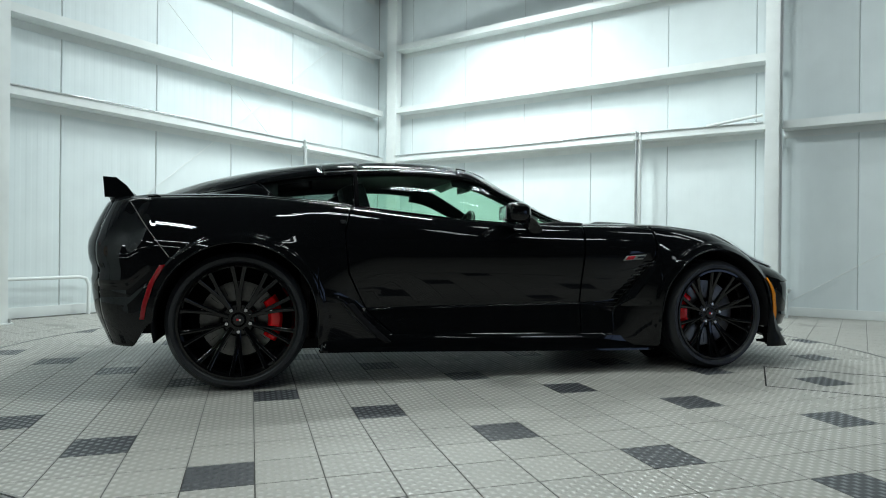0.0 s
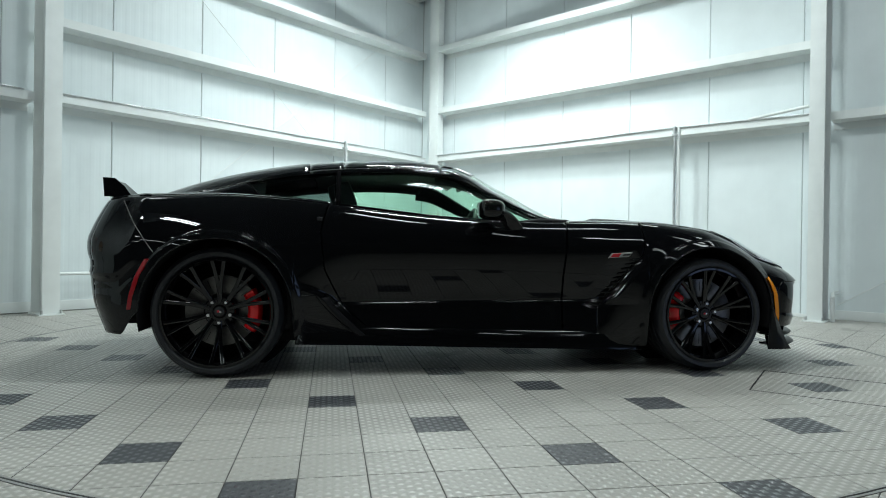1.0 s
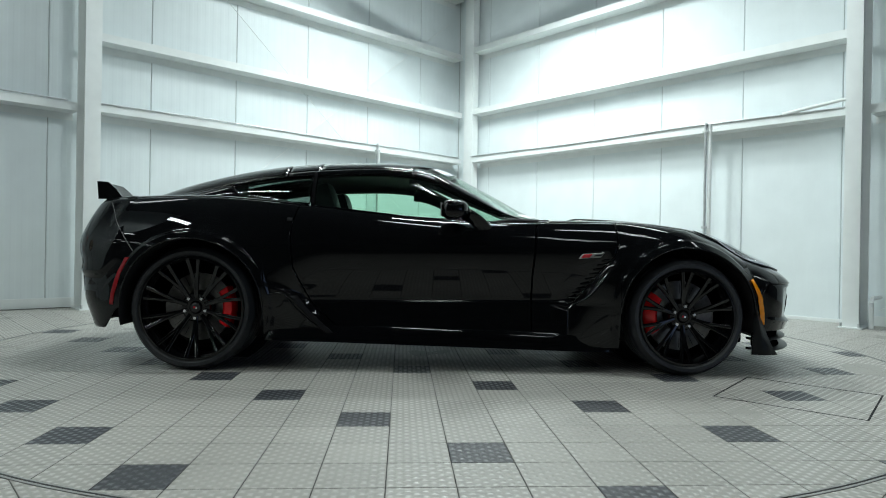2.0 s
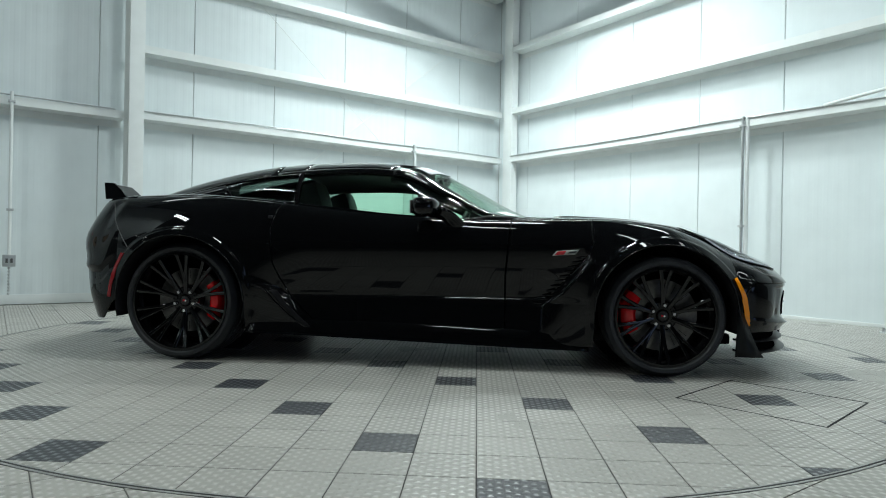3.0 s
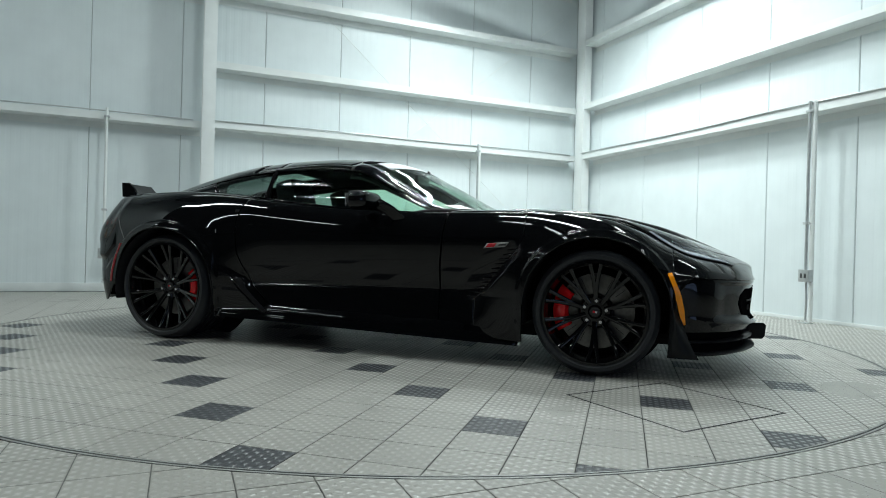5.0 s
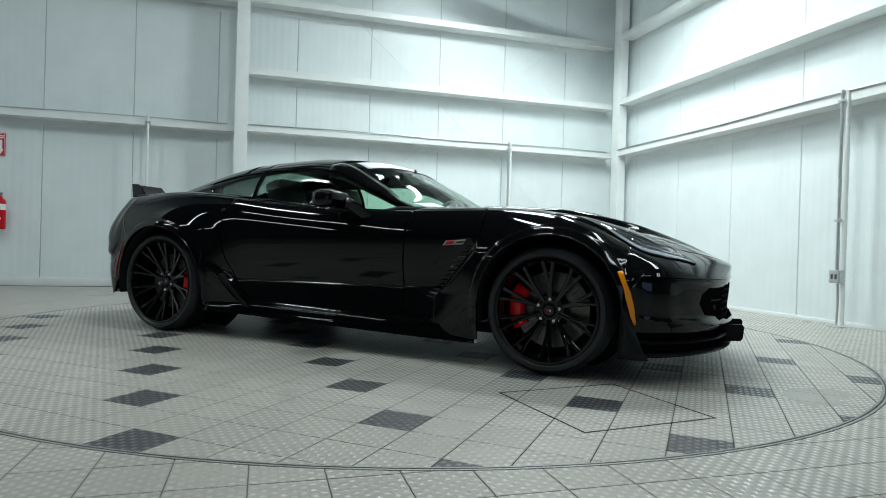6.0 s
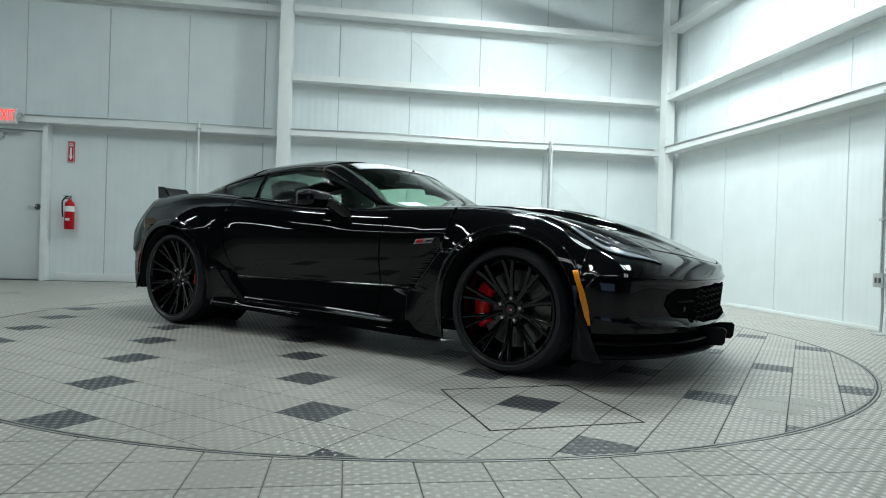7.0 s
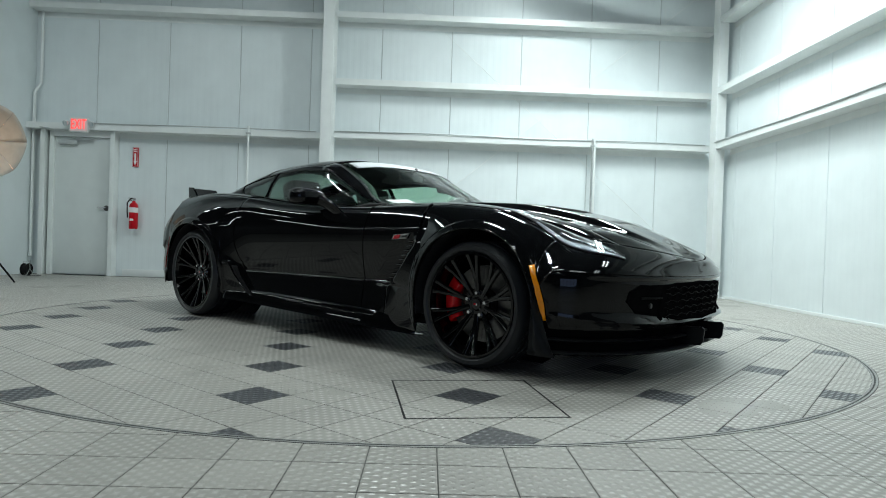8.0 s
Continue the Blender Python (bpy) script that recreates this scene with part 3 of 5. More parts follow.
def studio_umbrella():
    root = empty("studio_umbrella", pose(-4.85, -1.37, 0), label="pale photo umbrella on a black light stand with a warm lamp", category="studio umbrella")
    c = Vector((0, 0.0, 1.62))
    aim = Vector((0.93, 0.25, -0.10)).normalized()
    q = aim.to_track_quat("Z", "Y").to_matrix().to_4x4()
    m = Matrix.Translation(c) @ q
    rows = []
    for i in range(9):
        a = i / 8
        rows.append([m @ Vector((0.46 * a * math.cos(w) * (1 - 0.03 * abs(math.sin(4 * w)) * a), 0.46 * a * math.sin(w) * (1 - 0.03 * abs(math.sin(4 * w)) * a), 0.17 * a * a - 0.10)) for w in np.linspace(0, 2 * math.pi, 49)])
    panel("canopy", rows, M_UMBRELLA, root, thick=0.002)
    for k in range(8):
        w = 2 * math.pi * k / 8
        tube("rib", [m @ Vector((0.46 * a * math.cos(w), 0.46 * a * math.sin(w), 0.17 * a * a - 0.094)) for a in np.linspace(0.02, 1, 8)], 0.003, M_CHROME, root, sides=5)
    tube("shaft", [m @ Vector((0, 0, -0.12)), m @ Vector((0, 0, 0.42))], 0.006, M_CHROME, root)
    part("lamp_head", cyl(m @ Vector((0.04, 0, 0.42)), m @ Vector((0.04, 0, 0.24)), 0.06, 0.05), M_MATTE, root)
    part("bulb", cyl(m @ Vector((0.04, 0, 0.24)), m @ Vector((0.04, 0, 0.19)), 0.045, 0.03), M_UMBGLOW, root, "warm glowing flash bulb")
    top = m @ Vector((0.04, 0, 0.36))
    tube("pole", [(top.x, top.y, 0.35), tuple(top)], 0.012, M_MATTE, root)
    for k in range(3):
        w = 2 * math.pi * k / 3 + 0.3
        tube("leg", [(top.x, top.y, 0.62), (top.x + 0.42 * math.cos(w), top.y + 0.42 * math.sin(w), 0.012)], 0.010, M_MATTE, root)
    return root


studio_umbrella()


def cable_reel():
    root = empty("cable_reel", pose(-6.1, -1.635, 0) @ Matrix.Scale(0.68, 4), label="small black cable reel standing on the floor in the corner", category="cable reel")
    for s in (-0.05, 0.05):
        v, f = lathe([(0.03, s - 0.008), (0.115, s - 0.008), (0.12, s), (0.115, s + 0.008), (0.03, s + 0.008)], 24, "y")
        ob = mesh_object("flange", [(x, y, z + 0.125) for x, y, z in v], f, M_MATTE, root, sharp=40)
    v, f = lathe([(0.085, -0.04), (0.095, -0.02), (0.088, 0.0), (0.096, 0.02), (0.085, 0.04)], 24, "y")
    mesh_object("wound_cable", [(x, y, z + 0.125) for x, y, z in v], f, M_RUBBER, root, sharp=80)
    tube("stand", [(-0.11, -0.07, 0.008), (0, -0.07, 0.14), (0.11, -0.07, 0.008)], 0.008, M_GALV, root)
    tube("stand", [(-0.11, 0.07, 0.008), (0, 0.07, 0.14), (0.11, 0.07, 0.008)], 0.008, M_GALV, root)
    tube("handle", [(0, -0.07, 0.14), (0, -0.06, 0.27), (0, 0.06, 0.27), (0, 0.07, 0.14)], 0.007, M_GALV, root)
    tube("tail", [(0.05, 0.0, 0.04), (0.12, 0.10, 0.012), (0.10, 0.22, 0.010), (0.02, 0.30, 0.010)], 0.006, M_RUBBER, root)
    return root


cable_reel()


# ---- the car ----
from mathutils.bvhtree import BVHTree

# The car's own frame: x ahead, y to its left, z up, origin on the ground midway between the axles.
car = empty("sports_car", pose(-2.336, 3.536, 0, 0, 0, 48.81), label="gloss black two-seat sports coupe with black wheels and red calipers", category="car")
AX_F, AX_R = 1.35, -1.35
WHEEL_F, WHEEL_R = 0.322, 0.334
ARCH_F, ARCH_R = 0.372, 0.378
ARCH_Z = 0.335
NOSE_S, TAIL_S = 1.722, -1.728

ST = [-1.95, -1.728, -1.35, -1.0, -0.75, -0.4, 0.0, 0.4, 0.7, 1.0, 1.35, 1.55, 1.722]
body_w = [interp(ST, v) for v in (
    [0.86, 0.922, 0.956, 0.902, 0.890, 0.889, 0.889, 0.889, 0.892, 0.905, 0.938, 0.945, 0.930],   # lower edge
    [0.872, 0.932, 0.970, 0.932, 0.912, 0.905, 0.902, 0.902, 0.905, 0.922, 0.950, 0.948, 0.925],  # lower flank
    [0.860, 0.925, 0.963, 0.920, 0.903, 0.897, 0.895, 0.895, 0.900, 0.920, 0.956, 0.945, 0.900],  # upper flank
    [0.735, 0.765, 0.803, 0.810, 0.815, 0.815, 0.815, 0.810, 0.805, 0.800, 0.788, 0.760, 0.715],   # shoulder
    [0.48, 0.48, 0.50, 0.53, 0.55, 0.55, 0.55, 0.55, 0.50, 0.46, 0.44, 0.42, 0.40],               # top, half way in
)]
shoulder_z = interp(ST, [0.925, 0.935, 0.945, 0.928, 0.905, 0.868, 0.842, 0.832, 0.836, 0.838, 0.812, 0.752, 0.668])
inner_z = interp(ST, [0.935, 0.945, 0.955, 0.940, 0.905, 0.868, 0.842, 0.832, 0.846, 0.842, 0.778, 0.712, 0.625])
centre_z = interp(ST, [0.935, 0.945, 0.955, 0.940, 0.905, 0.868, 0.842, 0.838, 0.850, 0.834, 0.752, 0.672, 0.580])
base_z = interp([-1.95, -1.728, -1.2, -0.9, 0.55, 0.72, 0.98, 1.1, 1.722], [0.26, 0.25, 0.24, 0.195, 0.195, 0.155, 0.145, 0.22, 0.22])
bow = interp([-1.95, -1.728, -1.3, -0.9, 0.0, 0.45, 0.7, 1.0, 1.35, 1.722], [-0.10, -0.09, -0.05, 0, 0.05, 0.22, 0.25, 0.28, 0.34, 0.448])


def arch_z(x, c, r):
    d = abs(x - c)
    return ARCH_Z + math.sqrt(max(r * r - d * d, 0)) if d <= r + 1e-6 else 0.0


def low_z(x):
    return max(base_z(x), arch_z(x, AX_F, ARCH_F), arch_z(x, AX_R, ARCH_R))


def spline(P, v):
    """A smooth curve through control points, v from 0 to 1."""
    n = len(P) - 1
    u = min(max(v, 0.0), 1.0) * n
    k = min(int(u), n - 1)
    t = u - k
    p1, p2 = P[k], P[k + 1]
    p0 = P[k - 1] if k else p1 * 2 - p2
    p3 = P[k + 2] if k + 2 <= n else Vector((-p1.x, p1.y)) if k + 1 == n else p2 * 2 - p1
    return 0.5 * ((2 * p1) + (p2 - p0) * t + (2 * p0 - 5 * p1 + 4 * p2 - p3) * t * t + (3 * p1 - p0 - 3 * p2 + p3) * t ** 3)


def body_section(s):
    zl, z3 = base_z(s), shoulder_z(s)
    w = [f(s) for f in body_w]
    return [Vector((w[0], zl)), Vector((w[1], zl + (z3 - zl) * 0.33)), Vector((w[2], zl + (z3 - zl) * 0.70)), Vector((w[3], z3)), Vector((w[4], inner_z(s))), Vector((0.0, centre_z(s)))]


def smooth(t):
    t = min(max(t, 0.0), 1.0)
    return t * t * (3 - 2 * t)


# how far the door tucks in below its waist, down to the crease along its foot and the hollow under it
door_y = interp([0.19, 0.25, 0.30, 0.34, 0.374, 0.3885, 0.396, 0.43, 0.46, 0.495, 0.53, 0.565, 0.60, 0.64, 0.66, 0.675, 0.69, 0.72], [0.886, 0.880, 0.8735, 0.8685, 0.8645, 0.8618, 0.8565, 0.8630, 0.8690, 0.8754, 0.8811, 0.8861, 0.8903, 0.8937, 0.8947, 0.8949, 0.8942, 0.8907])
WAIST_Z, WAIST = 0.69, {}


def waist(s):
    """Half the width of the untucked flank at the waist."""
    if s not in WAIST:
        sec, lo, hi = body_section(s), 0.1, 0.6
        for _ in range(24):
            mid = (lo + hi) / 2
            if spline(sec, mid).y < WAIST_Z:
                lo = mid
            else:
                hi = mid
        WAIST[s] = spline(sec, lo).x + sculpt(s, WAIST_Z, lo)
    return WAIST[s]


def tuck(s, z, y):
    """The inward pull of the door's lower half between the rear arch's swell and the wing vent."""
    high = smooth((z - 0.42) / 0.07)
    back = -1.02 * high + (-0.735 - 0.96 * (z - 0.31)) * (1 - high)
    soft = 0.42 * high + 0.075 * (1 - high)
    vent = 0.70 + 0.255 * min(max((z - 0.31) / 0.30, 0.0), 1.0)
    step = smooth((z - 0.375) / 0.04)
    ahead = step * smooth((vent + 0.008 - s) / 0.055) + (1 - step) * smooth((0.98 - s) / 0.42)
    k = smooth((s - back) / soft) * ahead
    return k * smooth((0.712 - z) / 0.04) * (door_y(z + 0.004 - 0.012 * s) - door_y(WAIST_Z + 0.004 - 0.012 * s) + waist(s) - y)


def sculpt(s, z, v):
    """Creases and flares of the flank: how far its skin stands out at (s, z)."""
    o = 0.0
    for c, r, h, w in ((AX_F, ARCH_F, 0.020, 0.085), (AX_R, ARCH_R, 0.016, 0.12)):
        d = max(0.0, math.hypot(s - c, z - ARCH_Z) - r)
        o += h * math.exp(-d / w) + 0.006 * (1 - smooth((d - 0.034) / 0.014))
    return o * smooth((0.6 - v) / 0.10)


ARCH_V = {}


def arch_v(s):
    """Where the flank starts over a wheel arch, as a share of its section."""
    if s not in ARCH_V:
        zl, sec = low_z(s), body_section(s)
        lo, hi = 0.0, 0.6
        if zl > base_z(s) + 1e-4:
            for _ in range(24):
                mid = (lo + hi) / 2
                if spline(sec, mid).y < zl:
                    lo = mid
                else:
                    hi = mid
        ARCH_V[s] = lo
    return ARCH_V[s]


def body(s, v, side=-1, plain=False):
    """A point of the body shell: s along the car, v from the sill (0) over the shoulder (0.6) to the middle (1)."""
    s = round(float(s), 5)
    if v < 0.6:
        v = arch_v(s) + (0.6 - arch_v(s)) * v / 0.6
    p = spline(body_section(s), v)
    x = s
    if v < 0.6 and not plain:
        p.x += sculpt(s, p.y, v)
        p.x += tuck(s, p.y, p.x)
    if v > 0.6:
        x += bow(s) * (1 - (p.x / body_w[3](s)) ** 2)
    return Vector((x, side * p.x, p.y))


def stations(a, b, n, marks=()):
    marks = [round(float(m), 5) for m in marks if a <= m <= b]
    even = [round(float(x), 5) for x in np.linspace(a, b, n)]
    return sorted(set(marks + [x for x in even if x in (even[0], even[-1]) or all(abs(x - m) > 0.0025 for m in marks)]))


ARCH_MARKS = [c + r * math.cos(w) for c, r in ((AX_F, ARCH_F), (AX_R, ARCH_R)) for w in np.linspace(0, math.pi, 41)]


def shell(name, s0, s1, v0, v1, ns, nv, mat, side, label="", thick=0.006, marks=(), parent=None):
    rows = [[body(s, v, side) for v in np.linspace(v0, v1, nv)] for s in stations(s0, s1, ns, marks)]
    return panel(name, rows, mat, parent or car, label, thick, flip=side < 0)


def shut(v, pts):
    return float(np.interp(v, [p[0] for p in pts], [p[1] for p in pts]))


# shut lines: v on the flank against s
DOOR_REAR = [(0.0, -0.50), (0.06, -0.60), (0.15, -0.72), (0.3, -0.82), (0.45, -0.84), (0.6, -0.80)]
DOOR_FRONT = [(0.0, 0.50), (0.3, 0.50), (0.6, 0.53)]
VENT_LINE = [(0.0, 0.70), (0.18, 0.70), (0.42, 0.955), (0.47, 0.975), (0.6, 0.975)]
GAP = 0.0018
# places up the flank, closer together at the door's foot
FLANK_V = sorted(set(list(np.round(np.linspace(0, 0.6, 61), 4)) + list(np.round(np.linspace(0.1625, 0.2125, 21), 4))))


def flank(name, left, right, ns, side, marks=(), inset=GAP):
    """A panel of the flank between two shut lines, its edges rolled in."""
    rows = []
    ts = sorted(set([0.0, 0.004, 1.0, 0.996] + list(np.linspace(0, 1, ns)) + list(marks)))
    for t in ts:
        row = []
        for v in FLANK_V:
            a, b = left(v) + inset, right(v) - inset
            p = body(a + (b - a) * t, v, side)
            if t in (0.0, 1.0):
                p.y -= side * 0.006
            row.append(p)
        rows.append(row)
    return panel(name, rows, M_PAINT, car, thick=0.004, flip=side < 0)


# the tail: rounds the corner from the rear quarters
CORNER = 0.5
TAIL_OUT = interp([0.0, 0.12, 0.25, 0.33, 0.42, 0.51, 0.61, 0.76, 1.0], [0.0, 0.035, 0.066, 0.080, 0.072, 0.050, 0.060, 0.044, -0.032])


def tail(a, b):
    """A point of the rear bumper, a from the wheel arch round to the middle, b from the deck edge (0) to the foot (1)."""
    w = math.pi / 2 * a
    edge = body(TAIL_S, 0.6 * (1 - b), 1)
    x = TAIL_S - (0.290 + TAIL_OUT(b)) * math.sin(w) ** 0.9
    lean = min(max((body(TAIL_S + 0.03, 0.6 * (1 - b), 1, True).y - body(TAIL_S, 0.6 * (1 - b), 1, True).y) / 0.03, 0.0), 0.12)
    y = (edge.y - lean * (TAIL_S - x)) * (math.cos(w) ** 0.33 if a < 1 else 0.0)
    z = edge.z + (0.935 - 0.710 * b - edge.z) * smooth(a / 0.20)
    return Vector((x, y, z))


def flip_side(p, side):
    return Vector((p.x, side * p.y, p.z))


for side in (-1, 1):
    # front wing: flank from the door's shut line to the nose
    vs = FLANK_V
    rows = [[body(shut(v, VENT_LINE) + (0.97 - shut(v, VENT_LINE)) * t, v, side) for v in vs] for t in np.linspace(0, 1, 24)]
    rows += [[body(s, v, side) for v in vs] for s in stations(0.975, NOSE_S, 110, ARCH_MARKS)]
    panel("front_wing", rows, M_PAINT, car, thick=0.010, flip=side < 0)
    # vent panel: falls in from the door towards the vent under the wing's edge
    rows = []
    for k, t in enumerate([0.0, 0.005] + list(np.linspace(0, 1, 40))[1:]):
        row = []
        for v in vs:
            a, b = shut(v, DOOR_FRONT) + GAP, shut(v, VENT_LINE)
            s0 = a + (b - a) * t
            p = body(s0, v, side)
            g = (s0 - (b - 0.125 - 0.05 * smooth((v - 0.2) / 0.25))) / (0.125 + 0.05 * smooth((v - 0.2) / 0.25))
            deep = 0.016 * max(0.0, g) * smooth((v - 0.165) / 0.03) * smooth((0.52 - v) / 0.16)
            p.y -= side * (deep + (0.006 if k == 0 else 0.0))
            row.append(p)
        rows.append(row)
    panel("vent_panel", rows, M_PAINT, car, thick=0.004, flip=side < 0)
    rows = [[body(shut(v, VENT_LINE) + 0.012, v, side) - Vector((0, side * d, 0)) for d in (0.006, 0.03, 0.06)] for v in np.linspace(0.165, 0.50, 24)]
    wing_vent = panel("wing_vent", rows, M_MATTE, car, "black slatted vent behind the front wheel", thick=0.003)
    for v in np.linspace(0.19, 0.40, 11):
        a = body(shut(v, VENT_LINE) + 0.006, v, side) - Vector((0, side * 0.007, 0))
        b = body(shut(v, VENT_LINE) - 0.050, v, side) - Vector((0.0, side * 0.012, 0.004))
        tube("slat", [a, b], 0.0055, M_PAINT, wing_vent, sides=8)
    flank("door", lambda v: shut(v, DOOR_REAR), lambda v: shut(v, DOOR_FRONT), 60, side)
    rows_marks = sorted(x for x in ARCH_MARKS if TAIL_S + 0.002 < x < -0.9)
    ss = stations(TAIL_S, -0.93, 110, rows_marks)
    rows = [[flip_side(tail(a, 1 - v / 0.6), side) for v in vs] for a in np.linspace(CORNER, 0, 24)[:-1]]
    rows += [[body(s, v, side) for v in vs] for s in ss]
    for t in np.linspace(0, 1, 16)[1:]:
        rows.append([body(-0.93 + (shut(v, DOOR_REAR) - GAP + 0.93) * t, v, side) for v in vs])
    rows.append([body(shut(v, DOOR_REAR) - GAP, v, side) - Vector((0, side * 0.006, 0)) for v in vs])
    panel("rear_quarter", rows, M_PAINT, car, thick=0.004, flip=side < 0)
    # tops of the wings and of the rear quarters
    shell("wing_top", 0.53, NOSE_S, 0.6, 0.74, 44, 14, M_PAINT, side)
    shell("rear_deck_side", TAIL_S, -0.78, 0.6, 1.0, 36, 24, M_PAINT, side)
    # rolled lips of the wheel arches
    for c, r in ((AX_F, ARCH_F), (AX_R, ARCH_R)):
        ws = np.linspace(0.02, math.pi - 0.02, 48)
        tube("arch_lip", [body(c + r * math.cos(w), 0.0, side) for w in ws], 0.0045, M_PAINT, car)
    # wheel housings
    for c, r, w0, name in ((AX_F, ARCH_F, 0.925, "wheel_liner"), (AX_R, ARCH_R, 0.945, "wheel_liner")):
        rows = [[Vector((c + (r + 0.006) * math.cos(w), side * y, ARCH_Z + (r + 0.006) * math.sin(w))) for y in (w0, 0.8, 0.62, 0.50)] for w in np.linspace(-0.25, math.pi + 0.25, 36)]
        panel(name, rows, M_MATTE, car, thick=0.004)
        rows = [[Vector((c + q * math.cos(w), side * 0.50, ARCH_Z + q * math.sin(w))) for q in (0.0, r + 0.006)] for w in np.linspace(0, 2 * math.pi, 36)]
        panel("liner_wall", rows, M_MATTE, car)

# bonnet: between the wing tops, with a raised middle and its vent
def bonnet_point(s, u):
    """u from -1 to 1 across the bonnet."""
    side = -1 if u < 0 else 1
    p = body(s, 1 - 0.26 * abs(u), side)
    a = abs(u)
    t = max(0.0, min(1.0, (s - 0.55) / 1.1))
    edge = 0.80 - 0.42 * t
    rise = max(0.0, min(1.0, (edge - a) / 0.13))
    lift = 0.034 * rise * rise * (3 - 2 * rise) * max(0.0, min(1.0, (1.70 - s) / 0.35)) * min(1.0, max(0.0, (s - 0.53) / 0.12))
    dip = 0.016 * math.exp(-((a - edge - 0.07) / 0.07) ** 2) * max(0.0, min(1.0, (1.70 - s) / 0.4))
    lift -= dip
    return p + Vector((0, 0, lift))


rows = [[bonnet_point(s, u) for u in np.linspace(-0.992, 0.992, 97)] for s in np.linspace(0.545, NOSE_S - 0.006, 64)]
bonnet = panel("bonnet", rows, M_PAINT, car, thick=0.006, flip=True)


# front bumper: a skin that leaves the wings and bonnet smoothly and turns down to the lip
LIP_Z = 0.248


def nose_out(a):
    w = math.pi / 2 * a
    return Vector((math.sin(w), math.cos(w), 0))


def nose(a, b):
    """A point of the front bumper, a from the wheel arch round to the middle, b from the leading edge (0) to the lip (1)."""
    v = 0.18 + 0.42 * (a / 0.34) if a < 0.34 else 0.6 + 0.4 * ((a - 0.34) / 0.66)
    top = body(NOSE_S, v, 1)
    run = (body(NOSE_S, v, 1, True) - body(NOSE_S - 0.04, v, 1, True)) / 0.04
    run = run.normalized()
    w = math.pi / 2 * a
    low = Vector((1.735 + 0.425 * math.sin(w) ** 1.2, 0.915 * math.cos(w) ** 0.72 if a < 1 else 0.0, LIP_Z))
    # the break line: the shelf under the headlamp ends there and the face drops
    n = nose_out(a)
    lip = low + n * 0.026
    lip.z = min(0.500 + 0.020 * (1 - a), top.z - 0.03)
    cut = 0.42
    if b < cut:
        h = b / cut
        size = (lip - top).length
        h00, h10, h01, h11 = 2 * h ** 3 - 3 * h * h + 1, h ** 3 - 2 * h * h + h, -2 * h ** 3 + 3 * h * h, h ** 3 - h * h
        t1 = (n * 0.55 + Vector((0, 0, -0.83))).normalized()
        return top * h00 + run * (size * h10) + lip * h01 + t1 * (size * h11)
    h = (b - cut) / (1 - cut)
    p = lip.lerp(low, h)
    # hollow under the break, ridge above the lower intake
    zr = 0.275 + 0.055 * (1 - a) ** 2
    o = -0.012 * math.exp(-h / 0.06) * smooth(h / 0.02) + 0.012 * math.sin(math.pi * h) * (1 - smooth((a - 0.25) / 0.25))
    o += (0.010 + 0.022 * smooth((a - 0.45) / 0.25)) * math.exp(-abs(p.z - zr) / 0.018) * smooth((1 - h) / 0.06)
    o -= 0.012 * smooth((p.z - zr - 0.01) / 0.03) * smooth((lip.z - 0.01 - p.z) / 0.02) * smooth((a - 0.30) / 0.12)
    return p + n * (o * smooth((a - 0.04) / 0.15))


NOSE_TREE = BVHTree.FromPolygons(*sheet([[nose(a, b) for b in np.linspace(0, 1, 90)] for a in np.linspace(0, 1, 90)]))


def on_nose(y, z, off=0.0):
    """The place on the bumper at that distance from the middle and height."""
    p, n, _, _ = NOSE_TREE.ray_cast(Vector((4, max(abs(y), 1e-4), z)), Vector((-1, 0, 0)))
    if p is None:
        p, n, _, _ = NOSE_TREE.find_nearest(Vector((2.1, abs(y), z)))
    p = p + (n if n.x > 0 else -n) * off
    return Vector((p.x, math.copysign(p.y, y), p.z))


half = [[nose(a, b) for b in np.linspace(0, 1, 80)] for a in np.linspace(0, 1, 70)]
rows = [[Vector((p.x, -p.y, p.z)) for p in row] for row in half] + half[-2::-1]
panel("front_bumper", rows, M_PAINT, car, thick=0.005)
for side in (-1, 1):
    # dark lower intake set back under the lip
    rows = []
    for a in np.linspace(0, 1, 40):
        e, n = nose(a, 1.0), nose_out(a)
        rows.append([Vector((p.x, side * p.y, p.z)) for p in (e, e - n * 0.035 + Vector((0, 0, -0.006)), e - n * 0.045 + Vector((0, 0, -0.06)), e - n * 0.02 + Vector((0, 0, -0.118)))])
    panel("lower_intake", rows, M_GRILLE, car, "black lower intake behind the splitter", thick=0.003, flip=side > 0)


# rear bumper: the face between the corners
for side in (-1, 1):
    rows = [[Vector((p.x, side * p.y, p.z)) for p in (tail(a, b) for b in np.linspace(0, 1, 24))] for a in np.linspace(CORNER, 1, 24)]
    panel("rear_bumper", rows, M_PAINT, car, thick=0.005, flip=side < 0)

# rear deck lid: from the rear quarters to the edge of the tail
def deck_row(side):
    rows = []
    for a in np.linspace(0, 1, 36):
        near, far = body(TAIL_S, 0.6 + 0.4 * a, 1), tail(a, 0.0)
        row = [near.lerp(far, t) + Vector((0, 0, 0.006 * math.sin(math.pi * t))) for t in np.linspace(0, 1, 8)]
        rows.append([Vector((p.x, side * p.y, p.z)) for p in row])
    return rows


for side in (-1, 1):
    panel("deck_lid", deck_row(side), M_PAINT, car, thick=0.005, flip=side < 0)

